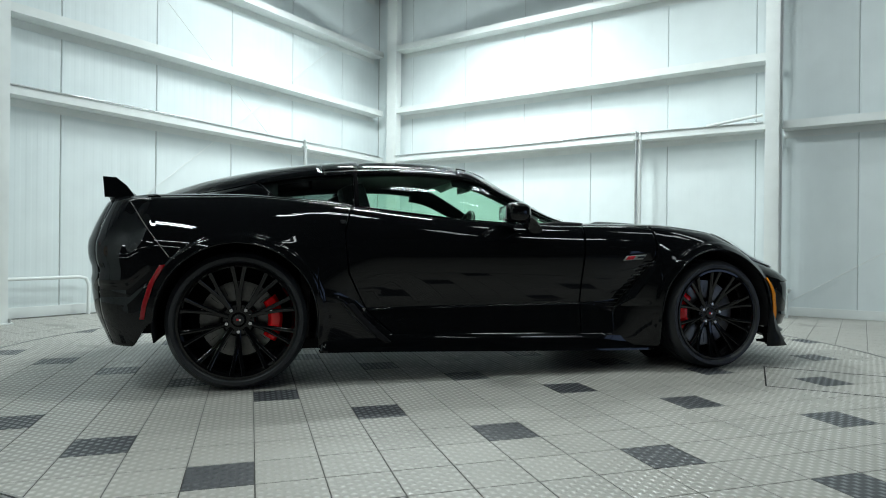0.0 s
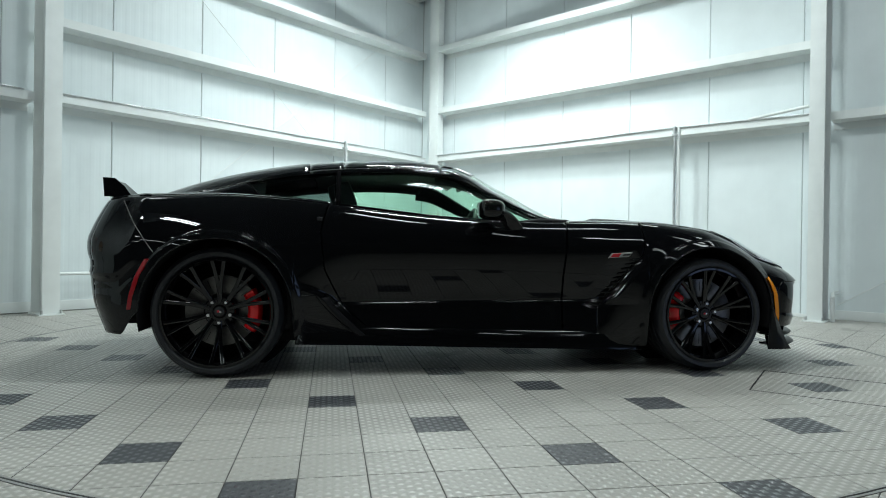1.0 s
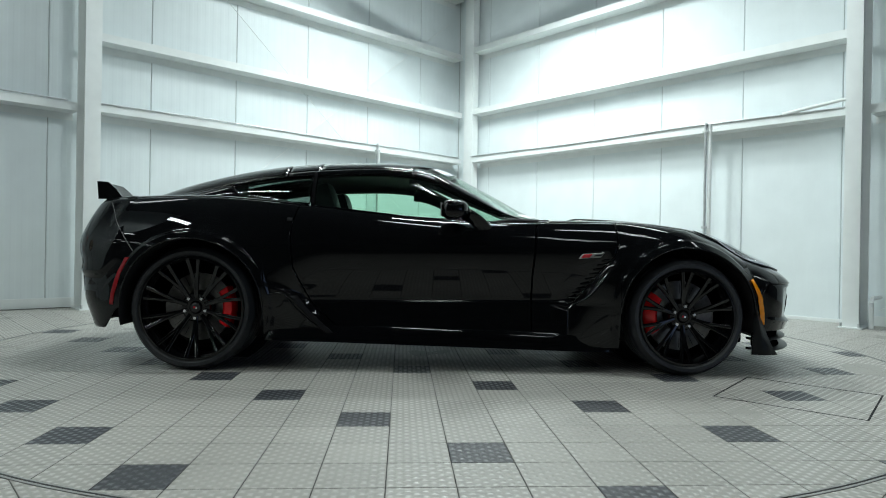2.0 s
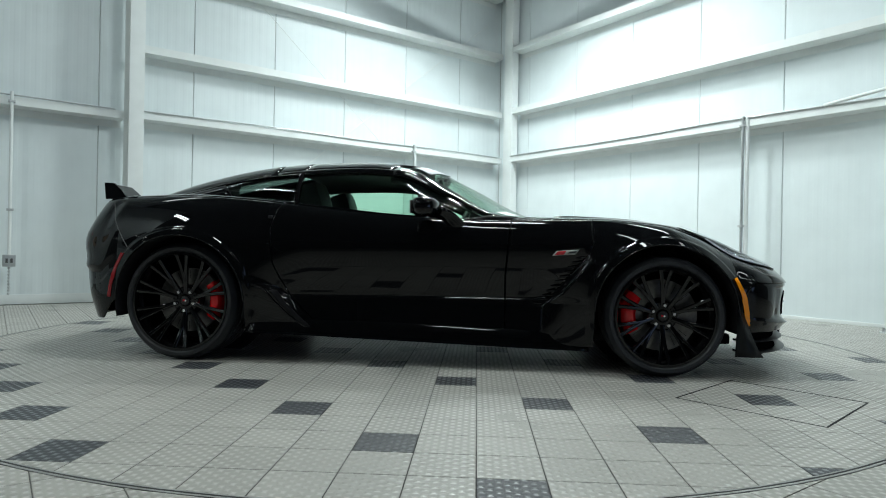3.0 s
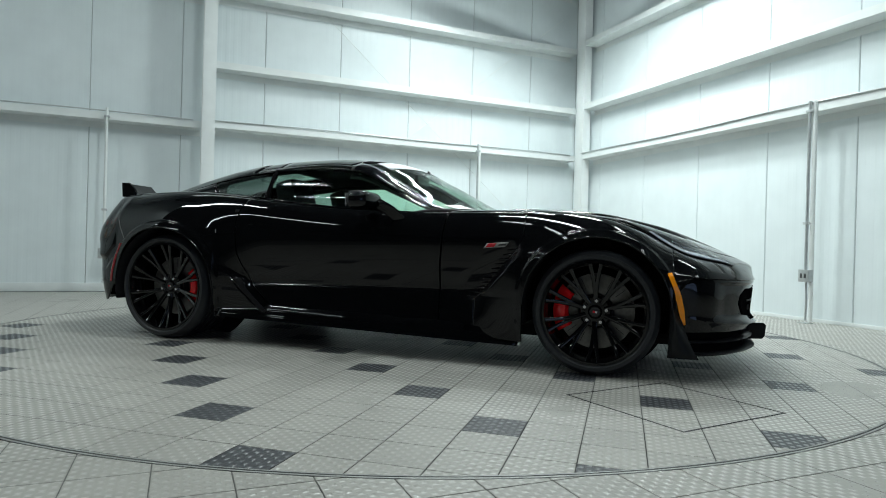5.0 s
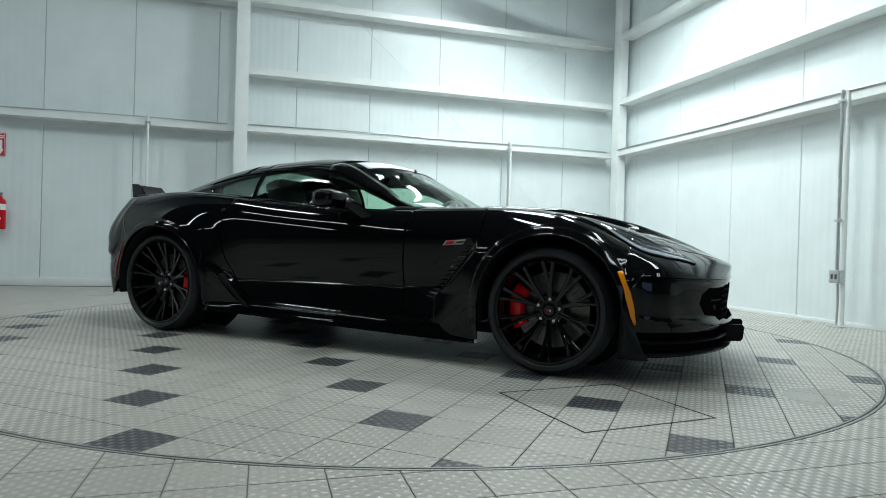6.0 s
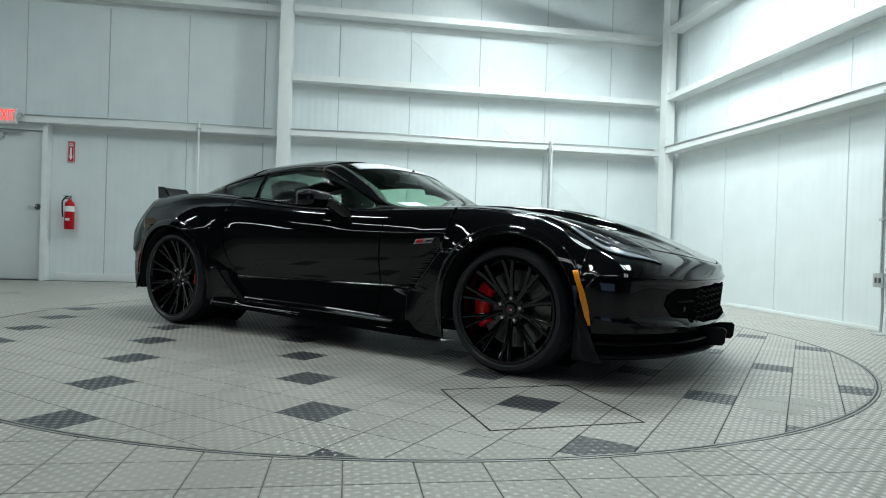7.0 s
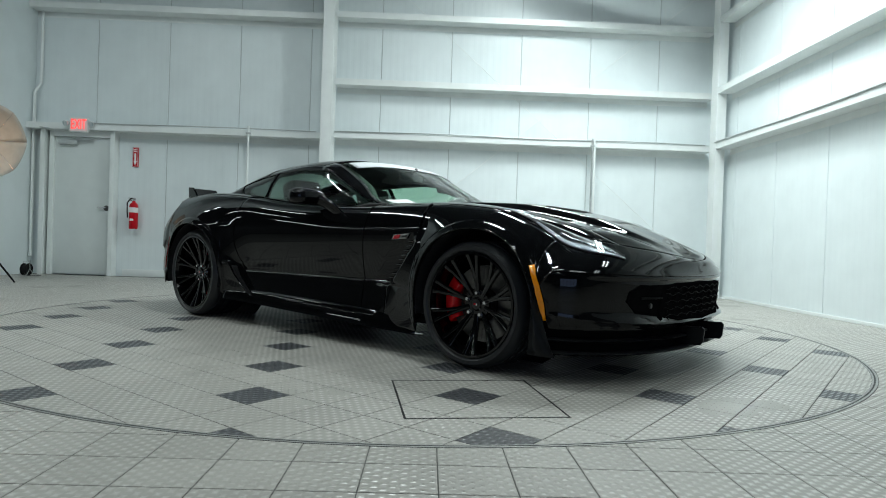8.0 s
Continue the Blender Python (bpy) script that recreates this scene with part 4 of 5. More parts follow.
# ---- cabin roof and glass ----
GT = [-1.80, -1.5, -1.2, -0.95, -0.7, -0.4, -0.15, 0.15, 0.40, 0.56]
g_bw = interp(GT, [0.56, 0.585, 0.612, 0.655, 0.702, 0.728, 0.738, 0.738, 0.724, 0.69])
g_bz = interp(GT, [0.93, 0.945, 0.95, 0.935, 0.905, 0.872, 0.848, 0.836, 0.832, 0.832])
g_rw = interp(GT, [0.50, 0.510, 0.527, 0.55, 0.577, 0.605, 0.632, 0.662, 0.690, 0.685])
g_rz = interp(GT, [0.94, 0.992, 1.066, 1.108, 1.130, 1.142, 1.124, 0.992, 0.877, 0.836])
g_cz = interp(GT, [0.955, 1.075, 1.152, 1.195, 1.216, 1.222, 1.195, 1.054, 0.912, 0.848])
g_bow = interp(GT, [-0.10, -0.08, -0.05, -0.02, 0.0, 0.05, 0.12, 0.160, 0.180, 0.21])


def cabin(s, v, side=-1):
    """A point of the glasshouse: v 0 at the belt, 0.4 at the top of the side glass, 1 in the middle of the roof."""
    b, r, c = Vector((g_bw(s), g_bz(s))), Vector((g_rw(s), g_rz(s))), Vector((0.0, g_cz(s)))
    if v <= 0.4:
        t = v / 0.4
        p = b.lerp(r, t) + Vector((0.022 * math.sin(math.pi * t), 0.0))
        return Vector((s, side * p.x, p.y))
    t = (v - 0.4) / 0.6
    y = r.x * (1 - t)
    z = r.y + (c.y - r.y) * (1 - (1 - t) ** (4.0 - 1.7 * smooth((s + 0.2) / 0.35)))
    return Vector((s + g_bow(s) * (1 - (y / r.x) ** 2), side * y, z))


def across(s, v0=0.4):
    return [cabin(s, v, -1) for v in np.linspace(v0, 1, 18)] + [cabin(s, v, 1) for v in np.linspace(1, v0, 18)[1:]]


HEAD, TAILROOF = -0.15, -0.93
panel("roof_panel", [across(s) for s in np.linspace(TAILROOF + 0.20, HEAD - 0.035, 16)], M_PAINT, car, thick=0.02, flip=True)
panel("roof_halo", [across(s) for s in np.linspace(TAILROOF, TAILROOF + 0.196, 8)], M_PAINT, car, thick=0.02, flip=True)
panel("header_rail", [across(s) for s in np.linspace(HEAD - 0.032, HEAD + 0.02, 4)], M_GRILLE, car, thick=0.025, flip=True)
windscreen = panel("windscreen", [across(s, 0.42) for s in np.linspace(HEAD + 0.02, 0.55, 24)], M_GLASS, car, flip=True)
panel("hatch_glass", [across(s, 0.58) for s in np.linspace(-1.78, TAILROOF - 0.004, 24)], M_SMOKE, car)
for side in (-1, 1):
    # pillars and frames
    panel("windscreen_pillar", [[cabin(s, v, side) + Vector((0, side * 0.004, 0.002)) for v in np.linspace(0.36, 0.47 - 0.05 * smooth((s - 0.1) / 0.3), 6)] for s in np.linspace(HEAD - 0.03, 0.55, 24)], M_PAINT, car, thick=0.03, flip=side < 0)
    panel("hatch_frame", [[cabin(s, v, side) + Vector((0, side * 0.003, 0.002)) for v in np.linspace(0.37, 0.60, 12)] for s in np.linspace(-1.79, TAILROOF, 24)], M_PAINT, car, thick=0.02, flip=side < 0)
    panel("roof_rail", [[cabin(s, v, side) + Vector((0, side * 0.003, 0.0)) for v in np.linspace(0.36, 0.41, 4)] for s in np.linspace(TAILROOF, HEAD, 20)], M_PAINT, car, thick=0.02, flip=side < 0)
    panel("door_glass", [[cabin(s, v, side) for v in np.linspace(0.02, 0.37, 10)] for s in np.linspace(-0.742, 0.50, 30)], M_GLASS, car)
    panel("rear_pillar", [[cabin(s, v, side) + Vector((0, side * 0.004, 0)) for v in np.linspace(0.0, 0.38, 8)] for s in np.linspace(-0.766, -0.744, 4)], M_GRILLE, car, thick=0.02, flip=side < 0)
    panel("quarter_glass", [[cabin(-0.768 + ((-1.184 - 0.085 * v / 0.34) + 0.768) * t, v + 0.02, side) for v in np.linspace(0.0, 0.34, 8)] for t in np.linspace(0, 1, 20)], M_SMOKE, car)
    panel("quarter_frame", [[cabin(-1.80 + ((-1.182 - 0.095 * v / 0.38) + 1.80) * t, v, side) + Vector((0, side * 0.003, 0)) for v in np.linspace(0.0, 0.40, 8)] for t in np.linspace(0, 1, 20)], M_PAINT, car, thick=0.015, flip=side < 0)
    outline = [(-0.772, 0.02), (-0.98, 0.015), (-1.184, 0.02), (-1.228, 0.19), (-1.269, 0.36), (-1.02, 0.362), (-0.772, 0.362), (-0.772, 0.02)]
    tube("quarter_seal", [cabin(s, v, side) + Vector((0, side * 0.005, 0.0)) for s, v in outline], 0.0045, M_PAINT, car, "thin gloss seal round the quarter window")
    tube("belt_strip", [cabin(s, 0.01, side) + Vector((0, side * 0.006, 0)) for s in np.linspace(-0.76, 0.48, 24)], 0.006, M_PAINT, car)
    # shelf between belt and shoulder
    rows = [[body(s, 0.6, side), Vector((s, side * (g_bw(s) + 0.004), g_bz(s) + 0.002)), Vector((s, side * (g_bw(s) - 0.03), g_bz(s) - 0.01))] for s in np.linspace(-0.80, 0.53, 30)]
    panel("belt_ledge", rows, M_PAINT, car, thick=0.004, flip=side < 0)


# ---- cabin inside ----
panel("headliner", [[p + Vector((0, 0, -0.034)) for p in across(s, 0.41)] for s in np.linspace(TAILROOF, HEAD + 0.02, 20)], M_CABIN, car, thick=0.006)
for side in (-1, 1):
    panel("pillar_lining", [[cabin(s, v, side) + Vector((0, -side * 0.040, -0.030)) for v in np.linspace(0.33, 0.50 - 0.07 * smooth((s - 0.1) / 0.3), 6)] for s in np.linspace(HEAD - 0.05, 0.53, 20)], M_CABIN, car, thick=0.004)
    tube("rail_lining", [cabin(s, 0.39, side) + Vector((0, -side * 0.035, -0.012)) for s in np.linspace(-1.2, HEAD, 16)], 0.022, M_CABIN, car)
    panel("rear_lining", [[cabin(s, v, side) + Vector((0, -side * 0.05, 0)) for v in np.linspace(0.0, 0.42, 6)] for s in np.linspace(-1.75, -1.17, 14)], M_CABIN, car, thick=0.004)
part("floor_pan", box((-1.60, -0.74, 0.16), (1.75, 0.74, 0.22), 0.02), M_MATTE, car)
part("rear_bulkhead", box((-1.05, -0.72, 0.2), (-1.0, 0.72, 0.86), 0.02), M_CABIN, car)
part("cargo_floor", box((-1.85, -0.68, 0.78), (-1.0, 0.68, 0.82), 0.02), M_CABIN, car)
part("firewall", box((0.62, -0.74, 0.2), (0.68, 0.74, 0.80), 0.02), M_MATTE, car)
for side in (-1, 1):
    part("door_card", box((-0.75, side * 0.80, 0.25), (0.52, side * 0.74, 0.825), 0.02), M_CABIN, car)
rows = [[Vector((x, y, z + 0.018 * math.exp(-((y - 0.36) / 0.2) ** 2))) for x, z in ((0.70, 0.80), (0.55, 0.835), (0.40, 0.84), (0.30, 0.825), (0.25, 0.78), (0.28, 0.62), (0.36, 0.45))] for y in np.linspace(-0.74, 0.74, 25)]
panel("dashboard", rows, M_CABIN, car, thick=0.02)
part("console", box((-0.62, -0.14, 0.22), (0.30, 0.14, 0.60), 0.04), M_CABIN, car)


def seat(y):
    bm = add_box(bmesh.new(), (-0.52, y - 0.24, 0.24), (-0.02, y + 0.24, 0.42), 0.06)
    root = part("seat_cushion", bm, M_LEATHER, car)
    tilt = Matrix.Translation((-0.52, y, 0.36)) @ Euler((0, radians(-18), 0)).to_matrix().to_4x4()
    part("seat_back", box((-0.07, -0.23, 0.0), (0.07, 0.23, 0.56), 0.06, tilt), M_LEATHER, root)
    part("headrest", box((-0.09, -0.14, 0.52), (0.055, 0.14, 0.74), 0.05, tilt), M_LEATHER, root)


seat(-0.38)
seat(0.38)
wheel_m = Matrix.Translation((0.16, 0.38, 0.80)) @ Euler((0, radians(-68), 0)).to_matrix().to_4x4()
ring = [wheel_m @ Vector((0.18 * math.cos(w), 0.18 * math.sin(w), 0)) for w in np.linspace(0, 2 * math.pi, 33)]
sw = tube("steering_wheel", ring, 0.016, M_LEATHER, car)
for w in (0.0, 2.2, 4.1):
    tube("spoke", [wheel_m @ Vector((0, 0, -0.02)), wheel_m @ Vector((0.17 * math.cos(w), 0.17 * math.sin(w), 0))], 0.014, M_CABIN, sw)
part("column_shroud", cyl(wheel_m @ Vector((0, 0, 0.02)), wheel_m @ Vector((0, 0, -0.22)), 0.05, 0.06), M_CABIN, sw)
mirror_in = part("inside_mirror", box((-0.02, -0.12, 1.075), (0.01, 0.12, 1.135), 0.015), M_TRIM, car)
mirror_in.location = (0.06, 0, 0)
tube("stalk", [(-0.01, 0, 1.12), (0.03, 0, 1.15), (0.05, 0, 1.165)], 0.012, M_TRIM, mirror_in)

# windscreen banner and price sheet behind the glass
panel("windscreen_banner", [[cabin(s, v, -1) + Vector((0, 0, 0.004)) for v in np.linspace(0.52, 1, 14)] + [cabin(s, v, 1) + Vector((0, 0, 0.004)) for v in np.linspace(1, 0.52, 14)[1:]] for s in np.linspace(HEAD + 0.04, HEAD + 0.13, 4)], M_BANNER, car, "white film strip along the top of the windscreen", thick=0.0005)
panel("price_sheet", [[cabin(q, v, -1) + Vector((0.002, -0.001, 0.005)) for v in np.linspace(0.445, 0.565, 6)] for q in np.linspace(0.41, 0.485, 5)], M_PAPER, car, "white paper sheet lying on the foot of the windscreen", thick=0.001)


# ---- wheels ----
def wheel(cx, side, r, width, rim_r, name="wheel"):
    root = tagged(new(name))
    root.parent = car
    root.matrix_basis = pose(cx, side * 0.80, r) if side < 0 else pose(cx, side * 0.80, r, 0, 0, 180)
    # built facing -y; the outer face of the tyre is at y = -face
    face, back = 0.145, width - 0.145
    t = r - rim_r
    prof = [(rim_r - 0.004, -face + 0.030), (rim_r + 0.004, -face + 0.012), (rim_r + t * 0.25, -face + 0.001), (rim_r + t * 0.55, -face), (r - 0.022, -face + 0.010), (r - 0.007, -face + 0.026), (r, -face + 0.05), (r, back - 0.05), (r - 0.007, back - 0.026), (r - 0.02, back - 0.01), (rim_r + t * 0.4, back), (rim_r - 0.004, back - 0.02)]
    # sidewall rings and tread grooves
    out = []
    for k, (q, h) in enumerate(prof):
        out.append((q, h))
        if k == 6:
            for gy in (-0.07, -0.02, 0.03, 0.08):
                out += [(r, gy - 0.006), (r - 0.006, gy - 0.005), (r - 0.006, gy + 0.005), (r, gy + 0.006)]
    v, f = lathe(out, 72)
    mesh_object("tyre", v, f, M_TYRE, root, sharp=30)
    v, f = lathe([(r * 0.915, -face - 0.0004 + 0.004), (r * 0.918, -face + 0.0015), (r * 0.922, -face + 0.0045)], 72)
    mesh_object("sidewall_ring", v, f, M_TYRE, root, sharp=30)
    # rim barrel and lip
    v, f = lathe([(rim_r + 0.004, -face + 0.014), (rim_r + 0.003, -face + 0.006), (rim_r - 0.008, -face + 0.006), (rim_r - 0.014, -face + 0.022), (rim_r - 0.022, -face + 0.05), (rim_r - 0.03, 0.0), (rim_r - 0.02, back - 0.02), (rim_r, back - 0.02)], 72)
    mesh_object("rim", v, f, M_RIM, root, sharp=30)
    # ten forked spokes
    hub_y = -face + 0.074
    tip_y = -face + 0.014
    for k in range(10):
        w = 2 * math.pi * (k + 0.5) / 10
        bm = bmesh.new()
        for fork in (-1, 1):
            pts = [(0.050, 0.004 * fork, 0.013), (0.105, 0.014 * fork, 0.0125), (0.15, 0.052 * fork, 0.0105), (0.21, 0.088 * fork, 0.0102), (rim_r - 0.012, 0.112 * fork, 0.0115)]
            rows = []
            for q, da, hw in pts:
                y = hub_y + (tip_y - hub_y) * ((q - 0.05) / (rim_r - 0.06)) ** 1.5
                ca, sa = math.cos(w + da), math.sin(w + da)
                tx, tz = -sa, ca
                arc = [(math.sin(g), 0.007 * (1 - math.cos(g)) ** 2) for g in np.linspace(-1.45, 1.45, 7)] + [(0.8, 0.024), (-0.8, 0.024)]
                rows.append([Vector((q * ca + hw * u * tx, y + dy, q * sa + hw * u * tz)) for u, dy in arc])
            vs = [[bm.verts.new(p) for p in row] for row in rows]
            for i in range(len(vs) - 1):
                for j in range(9):
                    bm.faces.new((vs[i][j], vs[i][(j + 1) % 9], vs[i + 1][(j + 1) % 9], vs[i + 1][j]))
        bmesh.ops.recalc_face_normals(bm, faces=bm.faces[:])
        part("spoke", bm, M_RIM, root, sharp=85)
    v, f = lathe([(0.0, hub_y - 0.006), (0.028, hub_y - 0.006), (0.032, hub_y + 0.0), (0.036, hub_y + 0.004), (0.074, hub_y + 0.004), (0.082, hub_y + 0.016), (0.082, hub_y + 0.06)], 40)
    mesh_object("hub", v, f, M_RIM, root, sharp=30)
    v, f = lathe([(0.0, hub_y - 0.0085), (0.020, hub_y - 0.008), (0.024, hub_y - 0.005)], 24)
    mesh_object("centre_cap", v, f, M_TRIM, root, sharp=40)
    part("cap_mark", box((-0.010, hub_y - 0.0095, -0.004), (0.001, hub_y - 0.0075, 0.006), 0.0), M_BADGE, root, smooth=False)
    part("cap_mark", box((0.002, hub_y - 0.0095, -0.006), (0.011, hub_y - 0.0075, 0.004), 0.0), M_CHROME, root, smooth=False)
    for k in range(5):
        w = 2 * math.pi * k / 5 + (0.2 if cx > 0 else 0.95)
        q = 0.058
        part("lug_nut", cyl((q * math.cos(w), hub_y + 0.006, q * math.sin(w)), (q * math.cos(w), hub_y - 0.016, q * math.sin(w)), 0.0105, 0.0085, 6), M_CHROME, root)
    # brake disc: slotted rotor with a bell, and the red caliper
    dr = 0.196 if cx > 0 else 0.186
    v, f = lathe([(0.085, 0.0), (0.092, -0.012), (0.11, -0.014), (dr, -0.014), (dr, 0.016), (0.11, 0.016)], 64)
    mesh_object("brake_disc", v, f, M_DISC, root, sharp=30)
    v, f = lathe([(0.0, -0.055), (0.072, -0.055), (0.084, -0.045), (0.088, -0.012)], 40)
    mesh_object("bell", v, f, M_MATTE, root, sharp=30)
    for k in range(14):
        w = 2 * math.pi * k / 14
        part("slot", box((-0.0012, -0.0152, 0.126), (0.0012, -0.0145, dr - 0.014), 0.0, Matrix.Rotation(w, 4, "Y")), M_MATTE, root, smooth=False)
    aim = math.pi * 0.98 if cx > 0 else 0.02
    if side > 0:
        aim = math.pi - aim
    rows = []
    for w in np.linspace(aim - 0.60, aim + 0.60, 16):
        e = 1 - 0.12 * abs((w - aim) / 0.60) ** 3
        rows.append([Vector((q * math.cos(w), y, q * math.sin(w))) for q, y in ((0.138, -0.018), (0.141, -0.05 * e), (0.156, -0.066 * e), (0.195, -0.066 * e), (dr + 0.022, -0.05 * e), (dr + 0.026, -0.01), (dr + 0.022, 0.04))])
    panel("caliper", rows, M_CALIPER, root, "red painted brake caliper", thick=0.012)
    for w in (aim - 0.25, aim + 0.25):
        part("caliper_bolt", cyl((0.165 * math.cos(w), -0.064, 0.165 * math.sin(w)), (0.165 * math.cos(w), -0.072, 0.165 * math.sin(w)), 0.010, seg=6), M_CALIPER, root)
    return root


for side in (-1, 1):
    wheel(AX_F, side, WHEEL_F, 0.285, 0.262)
    wheel(AX_R, side, WHEEL_R, 0.335, 0.277)


# ---- outside fittings, laid on the shell ----

def skin_tree():
    verts, faces = [], []
    for side in (-1,):
        for rows in ([[body(s, v, side) for v in np.linspace(0, 1, 60)] for s in stations(TAIL_S, NOSE_S, 120, ARCH_MARKS)],
                     [[Vector((p.x, side * p.y, p.z)) for p in (nose(a, b) for b in np.linspace(0, 1, 22))] for a in np.linspace(0, 1, 44)],
                     [[Vector((p.x, side * p.y, p.z)) for p in (tail(a, b) for b in np.linspace(0, 1, 24))] for a in np.linspace(0, 1, 36)]):
            v, f = sheet(rows)
            o = len(verts)
            verts += v
            faces += [tuple(i + o for i in q) for q in f]
    return BVHTree.FromPolygons(verts, faces)


SKIN = skin_tree()


def on_side(x, z, off=0.0):
    """The place on the right flank at (x, z), lifted off along its normal."""
    hit, n, _, _ = SKIN.ray_cast(Vector((x, -2.0, z)), Vector((0, 1, 0)))
    if hit is None:
        hit, n, _, _ = SKIN.find_nearest(Vector((x, -0.95, z)))
    if n.y > 0:
        n = -n
    return hit + n * off


def on_top(x, y, off=0.0):
    hit, n, _, _ = SKIN.ray_cast(Vector((x, -abs(y), 2.0)), Vector((0, 0, -1)))
    if hit is None:
        hit, n, _, _ = SKIN.find_nearest(Vector((x, -abs(y), 0.6)))
    if n.z < 0:
        n = -n
    return hit + n * off


def flip_y(p, side):
    return Vector((p.x, -side * p.y, p.z))


def draped(name, edge_a, edge_b, mat, lay_on, off, parent, label="", n=14, m=6, side=-1, thick=0.004):
    """A patch between two lines of (x, z) or (x, y) places, laid on the shell."""
    def along(pts, t):
        d = np.linspace(0, 1, len(pts))
        return np.interp(t, d, [p[0] for p in pts]), np.interp(t, d, [p[1] for p in pts])
    rows = []
    for t in np.linspace(0, 1, n):
        a, b = along(edge_a, t), along(edge_b, t)
        rows.append([flip_y(lay_on(a[0] + (b[0] - a[0]) * u, a[1] + (b[1] - a[1]) * u, off), side) for u in np.linspace(0, 1, m)])
    return panel(name, rows, mat, parent, label, thick)


for side in (-1, 1):
    # amber and red side markers
    draped("side_marker", [(1.692, 0.533), (1.728, 0.447), (1.748, 0.357), (1.766, 0.285)], [(1.710, 0.537), (1.754, 0.449), (1.776, 0.36), (1.783, 0.290)], M_AMBER, on_side, 0.004, car, "amber side marker lens", side=side)
    draped("side_marker", [(-1.671, 0.605), (-1.718, 0.523), (-1.751, 0.418), (-1.761, 0.351)], [(-1.696, 0.605), (-1.742, 0.523), (-1.772, 0.418), (-1.781, 0.351)], M_REDLENS, on_side, 0.004, car, "red side marker lens", side=side)
    badge = draped("badge", [(0.772, 0.662), (0.895, 0.672)], [(0.752, 0.636), (0.872, 0.644)], M_RIMSTEEL, on_side, 0.003, car, "small silver and red badge", side=side)
    draped("badge_mark", [(0.780, 0.661), (0.828, 0.665)], [(0.764, 0.640), (0.812, 0.643)], M_BADGE, on_side, 0.006, badge, side=side, thick=0.002)
    draped("badge_mark", [(0.842, 0.660), (0.884, 0.664)], [(0.834, 0.650), (0.876, 0.653)], M_TRIM, on_side, 0.006, badge, side=side, thick=0.002)
    # joint of the rear bumper, slanting from the deck to the arch
    tube("bumper_joint", [flip_y(on_side(x, z, 0.0004), side) for x, z in [(-1.86 + 0.205 * t, 0.905 - 0.265 * t) for t in np.linspace(0, 1, 18)]], 0.0022, M_EDGE, car, "fine joint line of the rear bumper")
    # brake duct ahead of the rear wheel, with its lip
    draped("brake_duct", [(-0.83, 0.41), (-0.775, 0.34), (-0.70, 0.265), (-0.63, 0.205)], [(-0.795, 0.41), (-0.74, 0.34), (-0.66, 0.265), (-0.59, 0.205)], M_MATTE, on_side, 0.003, car, "black brake cooling duct", side=side)
    tube("duct_lip", [flip_y(on_side(x, z, 0.003), side) for x, z in ((-0.93, 0.425), (-0.86, 0.420), (-0.80, 0.345), (-0.72, 0.27), (-0.63, 0.208), (-0.50, 0.203))], 0.005, M_PAINT, car)
    # door handle recess
    draped("door_release", [(-0.86, 0.835), (-0.83, 0.835)], [(-0.86, 0.815), (-0.83, 0.815)], M_MATTE, on_side, 0.002, car, side=side, n=4, m=4)
    # sill crease and skirt
    rows = []
    for x in np.linspace(-0.96, 0.955, 40):
        out = 0.905 + 0.05 * max(0.0, (-x - 0.6)) - 0.012 * smooth((x - 0.6) / 0.35)
        z = 0.146 - 0.025 * x
        rows.append([Vector((x, side * 0.83, z + 0.125)), Vector((x, side * (0.886 - 0.008 * smooth((x - 0.6) / 0.35)), z + 0.078)), Vector((x, side * (out - 0.014), z + 0.050)), Vector((x, side * (out - 0.006), z + 0.024)), Vector((x, side * out, z + 0.008)), Vector((x, side * (out + 0.002), z)), Vector((x, side * 0.82, z - 0.004))])
    panel("side_skirt", rows, M_PAINT, car, "gloss black side skirt blade", thick=0.004, flip=side < 0)
    # headlamp: dark bucket, lamp strips, clear cover
    outer = [(1.45, 0.742), (1.60, 0.738), (1.70, 0.738), (1.80, 0.746), (1.90, 0.724), (2.02, 0.618)]
    inner = [(1.47, 0.732), (1.61, 0.712), (1.726, 0.668), (1.825, 0.628), (1.91, 0.602), (2.012, 0.610)]
    lamp = draped("headlamp", outer, inner, M_TRIM, on_top, 0.0015, car, "swept headlamp under a clear cover", n=20, m=8, side=side)
    draped("cover", outer, inner, M_LAMPGLASS, on_top, 0.015, lamp, "clear polycarbonate cover", n=20, m=8, side=side, thick=0.0)
    def between(k, u):
        return [(a[0] + (b[0] - a[0]) * u, a[1] + (b[1] - a[1]) * u) for a, b in list(zip(outer, inner))[k:]]
    draped("light_guide", between(1, 0.06), between(1, 0.36), M_LAMPWHITE, on_top, 0.0055, lamp, "milky daytime light guide", n=20, m=5, side=side, thick=0.003)
    draped("reflector_strip", between(2, 0.55), between(2, 0.66), M_LAMPIN, on_top, 0.0055, lamp, "chrome reflector strip", n=14, m=4, side=side, thick=0.003)
    for x, y in ((1.72, 0.703), (1.795, 0.690), (1.865, 0.668)):
        c = flip_y(on_top(x, y, -0.006), side)
        part("projector", cyl(c + Vector((-0.008, 0, 0)), c + Vector((0.004, side * 0.004, 0.008)), 0.015, 0.013), M_LAMPIN, lamp)

    # door mirror: shell, glass, stalk
    mm = Matrix.Translation((0.05, side * 0.952, 0.888)) @ Euler((0, 0, radians(8 * side))).to_matrix().to_4x4()
    bm = bmesh.new()
